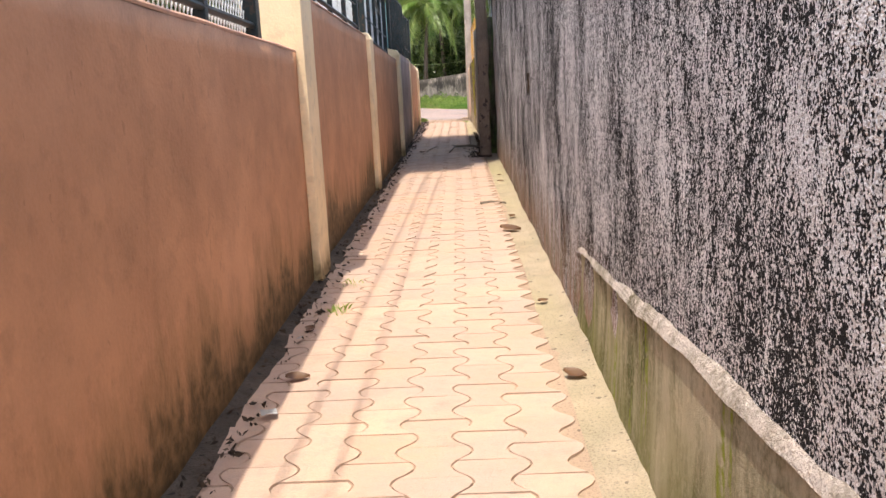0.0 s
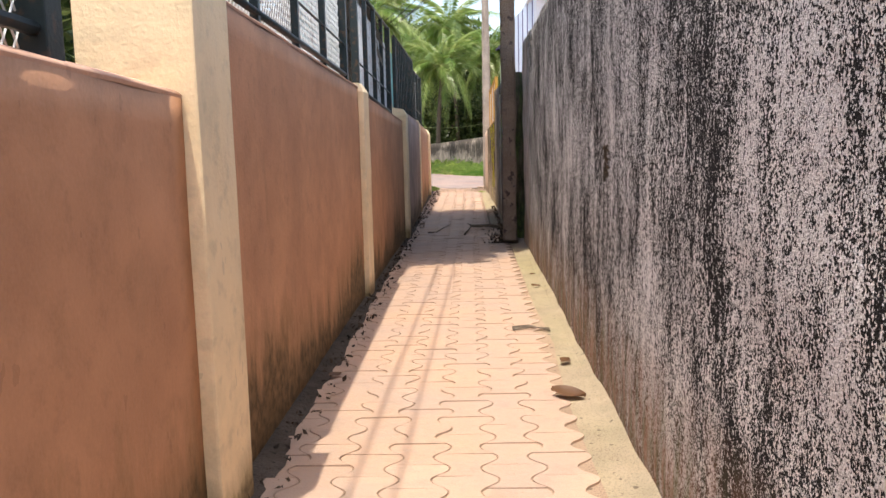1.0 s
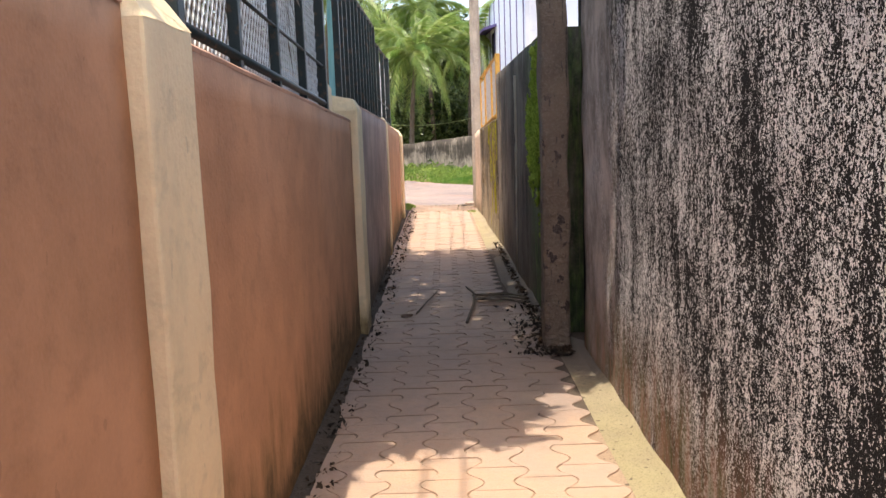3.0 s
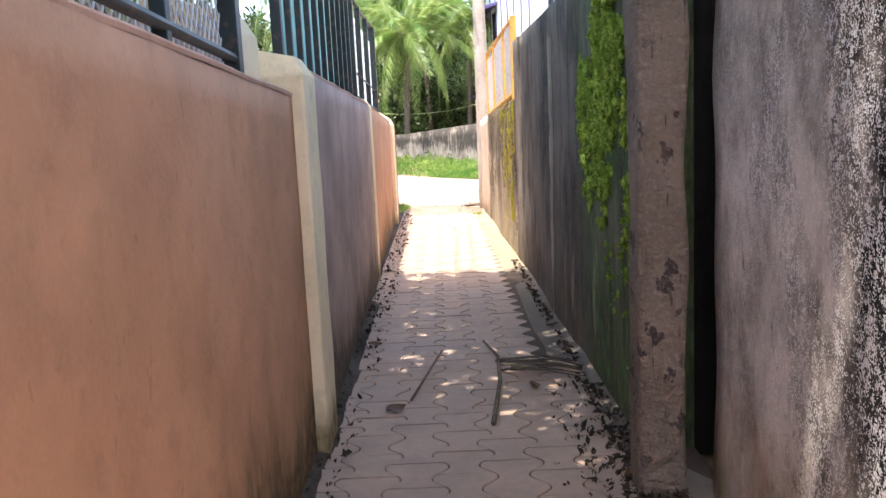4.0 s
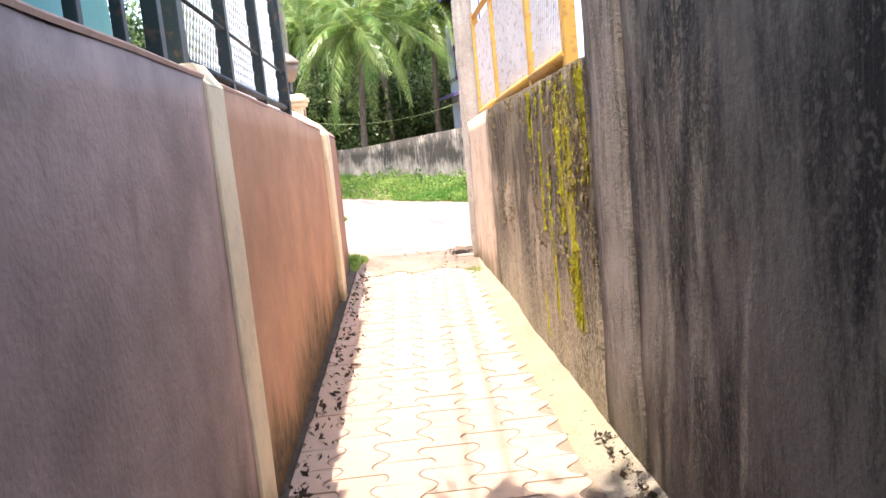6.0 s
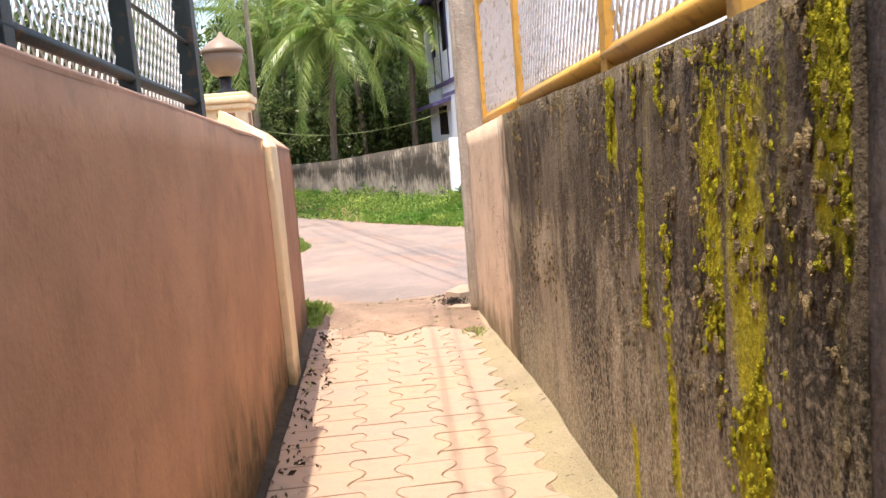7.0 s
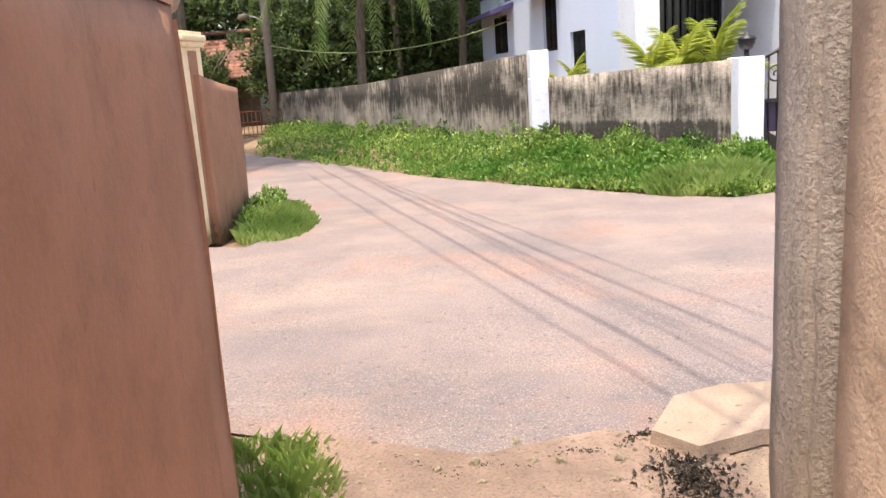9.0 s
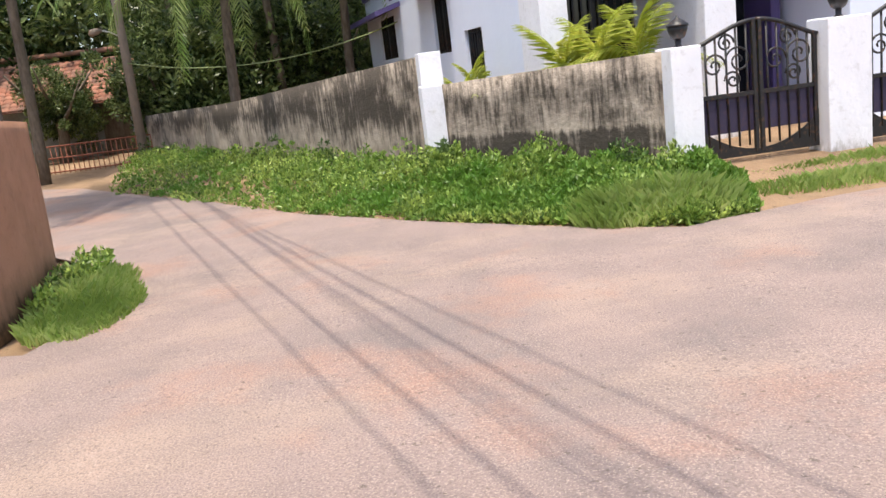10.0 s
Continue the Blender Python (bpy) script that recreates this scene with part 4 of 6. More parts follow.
M_YMOSS = Nodes("yellow_moss_cushion", 0.9, spec=0.15)
c = M_YMOSS.mix(M_YMOSS.noise(0.02, detail=4, lo=0.35, hi=0.65), (0.36, 0.32, 0.02), (0.6, 0.52, 0.03))
c = M_YMOSS.mix(M_YMOSS.mul(M_YMOSS.island(), 0.7), c, (0.2, 0.19, 0.02))
M_YMOSS = M_YMOSS.done(c, M_YMOSS.noise(0.005, detail=3, lo=0.2, hi=0.8), 0.008)
M_BMOSS = Nodes("dead_brown_moss_cushion", 0.95, spec=0.1)
c = M_BMOSS.mix(M_BMOSS.island(), (0.1, 0.072, 0.042), (0.34, 0.25, 0.13))
M_BMOSS = M_BMOSS.done(c, M_BMOSS.noise(0.006, detail=3, lo=0.2, hi=0.8), 0.008)
rng = random.Random(9)
RUNS = ((22.52, 0.12, 1.2), (22.88, 0.15, 0.4), (23.06, 0.1, 0.9), (23.42, 0.03, 0.3), (23.64, 0.025, 0.85), (23.92, 0.04, 1.4))
lumps, brown = [], []
while len(lumps) < 1500:
    c, w, low = RUNS[min(5, int(rng.random() ** 1.7 * 6))]
    y = c + rng.gauss(0, 0.5) * w
    z = rng.uniform(low, 1.75 - 0.032 * (y - 22.4))
    if y > 22.43 and noise.noise((y * 9, z * 2.5, 1)) > -0.1:
        r = rng.uniform(0.003, 0.009)
        lumps.append(((0.645 - 0.01745 * (y - 22.4) - r * 0.4, y, z), r, rng.uniform(1.2, 2.6)))
while len(brown) < 1000:
    y = rng.uniform(22.43, 26.0)
    z = 1.77 - 0.032 * (y - 22.4) - 1.0 * rng.random() ** 1.5
    if noise.noise((y * 5, z * 1.8, 8)) > -0.05 + 0.1 * max(0, y - 24):
        r = rng.uniform(0.003, 0.013) * (1 if y < 23.6 else 0.55)
        brown.append(((0.645 - 0.01745 * (y - 22.4) - r * 0.4, y, z), r, rng.uniform(1.2, 2.8)))
moss_field(lumps, rng, M_YMOSS, "yellow-green moss cushions in streaks on the wall", 8, 0.8)
moss_field(brown, rng, M_BMOSS, "dead brown moss cushions on the upper wall", 4, 0.8)

M_RIDGE = mouldy_plaster("sun_pale_rough_cement", (0.8, 0.72, 0.6), (0.26, 0.22, 0.18), 0.24, grain=0.012, depth=0.025)
# a sunlit streak down the dark wall, built as a pale raised ridge
bm = bmesh.new()
add_tube(bm, [(0.675 + 0.006 * noise.noise((0, z, 0)), 19.7 - 0.05 * z + 0.012 * noise.noise((z * 2, 0, 0)), z) for z in [0.0 + 0.1 * k for k in range(23)]], [0.036 + 0.03 * noise.noise((k * 1.3, 5, 0)) for k in range(23)], 10)
for v in bm.verts:
    v.co.x = 0.676 + (v.co.x - 0.676) * 0.5 + 0.006 * noise.noise((v.co.y * 30, v.co.z * 30, 0))
tagged(mesh_object("sunlit_ridge", bm, M_RIDGE), "vertical ridge on a dark wall, its sunlight painted pale", "ridge", kind="structure")

# ---- poles and cables ----
bm = bmesh.new()
add_tube(bm, [(0, 0, -0.05 + 0.35 * k) for k in range(20)], [0.178 - 0.003 * k for k in range(20)], 4)
bmesh.ops.rotate(bm, cent=(0, 0, 0), matrix=Matrix.Rotation(radians(43), 3, "Z"), verts=bm.verts[:])
bmesh.ops.bevel(bm, geom=[e for e in bm.edges if abs(e.verts[0].co.z - e.verts[1].co.z) > 0.2], offset=0.025, segments=2, affect="EDGES")
bmesh.ops.subdivide_edges(bm, edges=bm.edges[:], cuts=2, use_grid_fill=True)
for v in bm.verts:
    v.co += Vector((0.012 * noise.noise((v.co.x * 9, v.co.y * 9, v.co.z * 6)), 0.012 * noise.noise((v.co.x * 9 + 4, v.co.y * 9, v.co.z * 6)), 0))
pole = thing("utility_pole", (0.62, 28.24, 0), "rough concrete utility pole at the alley's mouth", "pole")
part("shaft", bm, M_OLDPOLE, pole)
part("bracket", box((-0.3, -0.02, 6.4), (0.1, 0.02, 6.45), 0.004), M_RUST, pole)


def cable(a, b, sag, r, mat, label, n=24, name="cable"):
    a, b = Vector(a), Vector(b)
    pts = [a.lerp(b, k / n) - Vector((0, 0, sag * 4 * (k / n) * (1 - k / n))) for k in range(n + 1)]
    return tagged(mesh_object(name, tube(pts, r, 5), mat), label, "cable", "overhead cables")


cable((-0.63, 27.0, 6.5), (-1.5, -14, 6.4), 0.9, 0.0095, M_CABLE, "black overhead cable along the alley")
cable((-0.46, 27.0, 6.5), (-1.28, -14, 6.4), 0.9, 0.0095, M_CABLE, "black overhead cable along the alley")
cable((-0.63, 27.0, 6.5), (0.5, 28.25, 6.45), 0.03, 0.013, M_CABLE, "black overhead cable at the pole", 6)
cable((-0.46, 27.0, 6.5), (0.52, 28.2, 6.42), 0.03, 0.013, M_CABLE, "black overhead cable at the pole", 6)
for x0, x1, r in ((1.24, -5.6, 0.01), (1.44, -5.22, 0.014), (1.56, -4.74, 0.009), (1.66, -4.76, 0.009), (2.0, -4.96, 0.013), (2.52, -5.32, 0.009), (1.82, -5.0, 0.006)):
    cable((x0, 22.6, 6.7), (x1, 48.2, 6.5), 0.35, r, M_CABLE, "black power line sagging over the road")
cable((-4.0, 49.2, 2.4), (2.3, 46.2, 2.5), 0.45, 0.014, M_GREENWIRE, "pale green service cable to the house")

pole = thing("street_lamp", (-4.05, 49.3, -0.3), "grey concrete street pole with a small lamp", "street lamp")
part("shaft", tube([(0, 0, 0.0), (0.03, 0, 3.5), (0.06, 0, 7)], [0.12, 0.1, 0.08], 10), M_POLE, pole)
arm = part("arm", tube([(0.03, 0, 3.3), (-0.2, -0.1, 3.45), (-0.4, -0.2, 3.5)], 0.02, 6), M_WIREMESH, pole)
part("lamp_head", tube([(-0.36, -0.18, 3.5), (-0.45, -0.22, 3.49), (-0.58, -0.28, 3.45), (-0.64, -0.31, 3.42)], [0.03, 0.08, 0.09, 0.02], 10), M_LAMPGLASS, pole, "white glass lamp head")


# ---- gate pillars, driveway gate and yard ----
def gate_lamp(x, y, z, s=1.0, dark=False, label="globe lamp with a dark stem on a gate pillar"):
    l = thing("pillar_lamp", (x, y, z), label, "lamp", "lamps on pillars")
    part("stem", tube([(0, 0, 0), (0, 0, 0.02 * s), (0, 0, 0.05 * s), (0, 0, 0.14 * s)], [0.09 * s, 0.08 * s, 0.045 * s, 0.05 * s], 12), M_BLACK, l)
    part("shade", tube([(0, 0, 0.14 * s), (0, 0, 0.17 * s), (0, 0, 0.27 * s), (0, 0, 0.33 * s), (0, 0, 0.335 * s)], [0.07 * s, 0.11 * s, 0.155 * s, 0.16 * s, 0.15 * s], 14), M_BLACK if dark else M_LAMPGLASS, l, "" if dark else "frosted glass shade")
    part("hood", tube([(0, 0, 0.33 * s), (0, 0, 0.36 * s), (0, 0, 0.42 * s), (0, 0, 0.46 * s), (0, 0, 0.5 * s)], [0.18 * s, 0.17 * s, 0.1 * s, 0.03 * s, 0.008 * s], 14), M_BLACK if dark else M_LAMPGLASS, l)
    return l


def gate_pillar(x, y, w, h, rz, label):
    p = thing("gate_pillar", (x, y, -0.02), label, "pillar", "driveway gate pillars", rz=rz)
    a = w / 2
    part("shaft", box((-a, -a, 0), (a, a, h - 0.12), 0.012), M_CREAM, p)
    bm = bmesh.new()
    add_box(bm, (-a - 0.03, -a - 0.03, h - 0.14), (a + 0.03, a + 0.03, h - 0.09), 0.015)
    add_box(bm, (-a - 0.05, -a - 0.05, h - 0.09), (a + 0.05, a + 0.05, h - 0.03), 0.02)
    add_box(bm, (-a - 0.02, -a - 0.02, h - 0.03), (a + 0.02, a + 0.02, h), 0.012)
    part("cap", bm, M_CREAM, p, "moulded cream cap")
    for k in range(4):
        m = Matrix.Rotation(k * math.pi / 2, 4, "Z")
        part("panel", box((-a * 0.45, -a - 0.004, 0.0), (a * 0.45, -a + 0.01, h - 0.17), 0.003, m), M_BROWN2, p, "brown inset panel")
    return p


gate_pillar(-2.53, 33.82, 0.44, 1.9, -8, "cream gate pillar with brown panels and moulded cap")
gate_lamp(-2.53, 33.82, 1.87, 1.2)
gate_pillar(-1.46, 28.25, 0.34, 2.1, 0, "cream gate pillar with moulded cap beside the wall")
gate_lamp(-1.46, 28.25, 2.08, 1.05)

tagged(mesh_object("wing_wall", wall_mesh([(-2.26, 33.75), (-2.19, 34.4), (-2.25, 35.3)], [1.5, 1.4, 1.36], 0.22, 1, cell=0.1, seed=50), M_BROWN2), "brown wing wall beside the gate pillar", "wall", kind="structure")

gate = thing("driveway_gate", (-3.05, 33.35, 0.05), "black iron gate leaf with gold spindles, standing open", "gate", rz=98)
L = 1.5
for z, r in ((0.06, 0.03), (0.69, 0.016), (0.9, 0.016), (1.63, 0.03)):
    part("rail", box((0, -0.02, z - r), (L, 0.02, z + r), 0.004), M_BLACK, gate)
for x in (0.0, L):
    part("stile", box((x - 0.03, -0.025, 0.0), (x + 0.03, 0.025, 1.69), 0.005), M_BLACK, gate)
for k in range(1, 12):
    x = L * k / 12
    bar = part("bar", tube([(x, 0, 0.08), (x, 0, 1.61)], 0.013, 6), M_BLACK, gate)
    part("spindle", tube([(x, 0, 0.705), (x, 0, 0.74), (x, 0, 0.795), (x, 0, 0.85), (x, 0, 0.885)], [0.016, 0.03, 0.02, 0.03, 0.016], 8), M_GOLD, bar, "gold cast spindle")
part("wheel", tube([(L - 0.05, -0.02, -0.01), (L - 0.05, 0.02, -0.01)], 0.04, 12), M_BLACK, gate)

tagged(mesh_object("yard_wall", wall_mesh([(-12, 40.5), (-4.2, 38.3)], [1.15, 1.15], 0.2, 1, cell=0.3, seed=60), M_COPING), "low tan wall at the back of the yard", "wall", kind="structure")
tagged(mesh_object("gate_track", box((-0.012, 0, 0), (0.012, 3.0, 0.012), 0, pose(-2.5, 30.6, 0.0, 0, 0, 5)), M_BLACK), "thin black steel gate track in the driveway", "track", kind="structure")


def car(x, y, rz):
    c = thing("car", (x, y, 0.0), "white compact car parked in the yard", "car", rz=rz)
    prof = [(-1.85, 0.35), (-1.88, 0.75), (-1.8, 0.98), (-1.55, 1.42), (-1.2, 1.53), (0.3, 1.52), (1.0, 1.02), (1.75, 0.9), (1.88, 0.6), (1.85, 0.3)]
    bm = bmesh.new()
    rings = []
    for w, inset in ((-0.82, 0.06), (-0.86, 0.0), (0.86, 0.0), (0.82, 0.06)):
        rings.append([bm.verts.new((px * (1 - inset * 0.4), w * (0.8 if pz > 1.1 else 1.0), pz - inset * 0.3)) for px, pz in prof])
    for a, b in zip(rings, rings[1:]):
        for k in range(len(prof)):
            bm.faces.new((a[k], a[(k + 1) % len(prof)], b[(k + 1) % len(prof)], b[k])).smooth = True
    bm.faces.new(rings[0])
    bm.faces.new(rings[-1][::-1])
    bmesh.ops.recalc_face_normals(bm, faces=bm.faces[:])
    part("body", bm, M_CARPAINT, c)
    part("rear_window", box((-0.5, -0.01, -0.17), (0.5, 0.01, 0.17), 0.008, pose(-1.7, 0, 1.22, 30, 0, 90)), M_WINDOW, c)
    for s in (-1, 1):
        part("side_window", box((-1.2, s * 0.7 - 0.02, 1.08), (0.45, s * 0.7 + 0.02, 1.4), 0.02), M_WINDOW, c)
        part("tail_lamp", box((-1.9, s * 0.66 - 0.14, 0.82), (-1.72, s * 0.66 + 0.14, 0.98), 0.03), M_RED, c, "red tail lamp")
        part("mirror", box((0.5, s * 0.92 - 0.08, 1.0), (0.62, s * 0.92 + 0.08, 1.12), 0.03), M_BLACK, c)
        for px in (-1.2, 1.2):
            w = part("wheel", tube([(px, s * 0.68, 0.31), (px, s * 0.88, 0.31)], 0.31, 20), M_RUBBER, c)
            part("rim", tube([(px, s * 0.87, 0.31), (px, s * 0.89, 0.31)], 0.19, 14), M_WIREMESH, w)
    part("bumper", box((-1.93, -0.8, 0.3), (-1.8, 0.8, 0.58), 0.04), M_RUBBER, c)
    return c


car(-6.35, 40.4, 245)


# ---- white pillars, garden gate and house ----
def white_post(name, lo, hi, label):
    bm = bmesh.new()
    add_box(bm, lo, hi, 0.015)
    bmesh.ops.subdivide_edges(bm, edges=[e for e in bm.edges if e.calc_length() > 0.25], cuts=4, use_grid_fill=True)
    for v in bm.verts:
        v.co += Vector([0.006 * noise.noise((v.co.x * 4, v.co.y * 4, v.co.z * 4 + k * 7)) for k in range(3)])
    return tagged(mesh_object(name, bm, M_WHITE), label, "post", "white gate posts", "structure")


white_post("wall_post_1", (1.33, 38.0, -0.05), (1.6, 38.28, 1.58), "whitewashed post at the corner of the garden wall")
white_post("wall_post_2", (1.28, 37.72, -0.05), (1.53, 37.97, 1.2), "whitewashed lower post joined to the garden wall")
white_post("gate_post_1", (3.3, 35.5, -0.05), (3.6, 35.85, 1.3), "whitewashed gate post with a lamp on it")
white_post("gate_post_2", (4.88, 35.5, -0.15), (5.34, 35.85, 1.4), "broad whitewashed gate post")
gate_lamp(3.46, 35.67, 1.29, 0.6, True, "small black lantern on a white gate post")
gate_lamp(5.11, 35.67, 1.39, 0.6, True, "small black lantern on a white gate post")


def scroll(bm, cx, cz, r, turns, s, w=0.011):
    pts = []
    for k in range(26):
        a = turns * 2 * math.pi * k / 25
        rr = r * (1 - 0.85 * k / 25)
        pts.append((cx + s * rr * math.cos(a), 0, cz + rr * math.sin(a)))
    add_tube(bm, pts, w, 5)


def garden_gate(x, y, w, h0, arch, label):
    g = thing("garden_gate", (x, y, BANK), label, "gate", "garden gates")
    top = lambda u: h0 + arch * math.sin(math.pi * min(max(u, 0), 1)) ** 1.3
    for leaf in (0, 1):
        u0, u1 = leaf * 0.5, leaf * 0.5 + 0.5
        f = part("gate_leaf", box((u0 * w + 0.012, -0.02, 0.1), (u0 * w + 0.05, 0.02, top(u0 + 0.02)), 0.004), M_BLACK, g)
        part("stile", box((u1 * w - 0.05, -0.02, 0.1), (u1 * w - 0.012, 0.02, top(u1 - 0.02)), 0.004), M_BLACK, f)
        bm = bmesh.new()
        add_tube(bm, [((u0 + 0.5 * k / 10) * w, 0, top(u0 + 0.5 * k / 10)) for k in range(11)], 0.022, 6)
        part("top_rail", bm, M_BLACK, f)
        part("rail", box((u0 * w + 0.03, -0.015, 0.64), (u1 * w - 0.03, 0.015, 0.68)), M_BLACK, f)
        for k in range(1, 6):
            u = u0 + 0.5 * k / 6
            part("bar", tube([(u * w, 0, 0.16), (u * w, 0, top(u))], 0.011, 6), M_BLACK, f)
        bm = bmesh.new()
        for cu, cz, r, s in ((0.15, 0.95, 0.12, 1), (0.35, 0.98, 0.14, -1), (0.25, 1.15, 0.09, 1), (0.3, 0.8, 0.09, -1)):
            scroll(bm, (u0 + cu) * w, cz, r, 1.6, s)
        part("scrollwork", bm, M_BLACK, f)
        bm = bmesh.new()
        prev = None
        for k in range(13):
            u = u0 + 0.5 * k / 12
            lowcut = 0.42 - 0.3 * math.sin(math.pi * u) ** 0.7
            row = [bm.verts.new((u * w, dy, z)) for dy in (-0.006, 0.006) for z in (0.06, max(lowcut, 0.08))]
            if prev:
                for i, j in ((0, 1), (1, 3), (3, 2), (2, 0)):
                    bm.faces.new((prev[i], prev[j], row[j], row[i]))
            prev = row
        part("kick_plate", bm, M_BLACK, f)
        bm = bmesh.new()
        add_box(bm, (u0 * w + 0.04, 0.01, 0.3), (u1 * w - 0.04, 0.018, 0.66))
        part("sheet_panel", bm, M_GATESHEET, f, "violet-painted sheet panel")
    return g


garden_gate(3.61, 35.66, 1.26, 1.14, 0.2, "arched black iron gate with scrollwork between white posts")
garden_gate(5.35, 35.66, 1.24, 1.2, 0.22, "black iron gate partly in view beside a post")

W0, W1 = Vector((2.86, 38.2, 0)), Vector((1.84, 50.0, 0))
house = thing("house", (W0.x, W0.y, BANK), "pale blue two-storey house with violet trim and awnings", "house")
face_way = (W1 - W0).normalized()
ang = math.degrees(math.atan2(face_way.y, face_way.x))
house.matrix_basis = pose(W0.x, W0.y, BANK, 0, 0, ang)   # local x runs back along the west face, local -y into the house


def house_wall(x0, x1, z0, z1, openings, thick=0.22):
    """The west face with real openings: pieces between and around them."""
    xs = sorted({x0, x1, *[o[0] for o in openings], *[o[1] for o in openings]})
    bm = bmesh.new()
    for a, b in zip(xs, xs[1:]):
        cuts = sorted([(o[2], o[3]) for o in openings if o[0] <= a + 1e-6 and o[1] >= b - 1e-6])
        z = z0
        for c0, c1 in cuts:
            if c0 > z:
                add_box(bm, (a, -thick, z), (b, 0, c0))
            z = c1
        if z < z1:
            add_box(bm, (a, -thick, z), (b, 0, z1))
    bmesh.ops.remove_doubles(bm, verts=bm.verts[:], dist=0.0005)
    return bm


def along(y):
    return (y - W0.y) / face_way.y


OPEN = [(along(46.6), along(48.4), 1.6, 2.5), (along(42.2), along(43.2), 1.5, 2.62), (along(40.45), along(41.35), 1.05, 1.78),
        (along(45.6), along(46.9), 4.1, 5.6), (along(47.9), along(48.9), 4.1, 5.6)]
west = part("wall", house_wall(0.0, 11.8, -0.05, 6.8, OPEN), M_HOUSE, house)
for x0, x1, z0, z1 in OPEN:
    w = part("window", box((x0, -0.14, z0), (x1, -0.12, z1)), M_WINDOW, house, "dark glass window")
    bm = bmesh.new()
    for a, b in ((x0, x0 + 0.05), (x1 - 0.05, x1), ((x0 + x1) / 2 - 0.025, (x0 + x1) / 2 + 0.025)):
        add_box(bm, (a, -0.12, z0), (b, -0.06, z1))
    add_box(bm, (x0 + 0.05, -0.12, z0), (x1 - 0.05, -0.062, z0 + 0.05))
    add_box(bm, (x0 + 0.05, -0.12, z1 - 0.05), (x1 - 0.05, -0.062, z1))
    part("window_frame", bm, M_BLACK, w)
    bm = bmesh.new()
    k = x0 + 0.12
    while k < x1 - 0.05:
        add_tube(bm, [(k, -0.04, z0), (k, -0.04, z1)], 0.011, 5)
        k += 0.13
    part("grille", bm, M_BLACK, w)
for y0, y1, z in ((45.8, 50.2, 2.55), (41.9, 44.2, 2.68), (45.2, 49.3, 5.7)):
    bm = bmesh.new()
    a, b = along(y0), along(y1)
    v = [bm.verts.new(p) for p in ((a, 0, z + 0.16), (b, 0, z + 0.16), (b, 0.55, z), (a, 0.55, z), (a, 0, z + 0.06), (b, 0, z + 0.06), (b, 0.55, z - 0.1), (a, 0.55, z - 0.1))]
    for q in ((0, 1, 2, 3), (7, 6, 5, 4), (3, 2, 6, 7), (0, 3, 7, 4), (2, 1, 5, 6)):
        bm.faces.new([v[k] for k in q])
    bmesh.ops.recalc_face_normals(bm, faces=bm.faces[:])
    part("awning", bm, M_PURPLE, house, "violet-edged concrete awning")
part("string_course", box((0, 0, 3.08), (11.8, 0.06, 3.2)), M_PURPLE, house, "violet band between the storeys")
for k in range(8):
    part("rib", box((1.0 + k * 1.3, 0, 3.2), (1.06 + k * 1.3, 0.03, 6.8)), M_PURPLE, house)
part("corner_pier", box((-0.25, -0.3, -0.05), (0.45, 0.06, 6.8), 0.01), M_WHITE, house, "white corner pier")
R = Matrix.Rotation(radians(-ang), 4, "Z") @ Matrix.Translation(-W0)
for lo, hi, mat, lab in (((3.1, 39.6, -0.05), (9, 39.8, 6.8), M_HOUSE, "porch back wall"), ((4.72, 37.6, -0.05), (5.12, 39.6, 6.8), M_WHITE, "white porch pier"),
                         ((6.6, 37.6, -0.05), (9.0, 39.6, 6.8), M_HOUSE, ""), ((3.3, 37.55, 2.7), (9.0, 39.6, 3.1), M_WHITE, "porch slab")):
    part("porch_wall", box(lo, hi, 0.01, R), mat, house, lab)
door = part("door", box((5.3, 39.52, 0.1), (6.3, 39.6, 2.3), 0.01, R), M_WINDOW, house, "dark doorway")
part("door_frame", box((5.14, 38.9, -0.05), (5.28, 39.6, 2.6), 0.01, R), M_PURPLE, door)
part("door_frame", box((6.34, 38.9, -0.05), (6.48, 39.6, 2.6), 0.01, R), M_PURPLE, door)
# dark pane widened so that it also stands for the porch's shade
win = part("window", box((3.12, 39.55, 0.5), (4.66, 39.595, 2.4), 0.0, R), M_WINDOW, house)
bm = bmesh.new()
for k in range(13):
    add_box(bm, (3.14 + k * 0.122, 39.5, 0.5), (3.17 + k * 0.122, 39.53, 2.4), 0, R)
part("grille", bm, M_BLACK, win)
part("roof", box((2.6, 37.2, 6.8), (9.4, 50.5, 7.0), 0.02, R), M_WHITE, house)
part("east_wall", box((8.8, 39.8, -0.05), (9.0, 50.2, 6.8), 0, R), M_HOUSE, house)
part("rear_wall", box((2.0, 50.0, -0.05), (9.0, 50.2, 6.8), 0, R), M_HOUSE, house)
part("upper_wall", box((3.3, 37.62, 3.1), (6.6, 37.8, 6.8), 0, R), M_HOUSE, house)

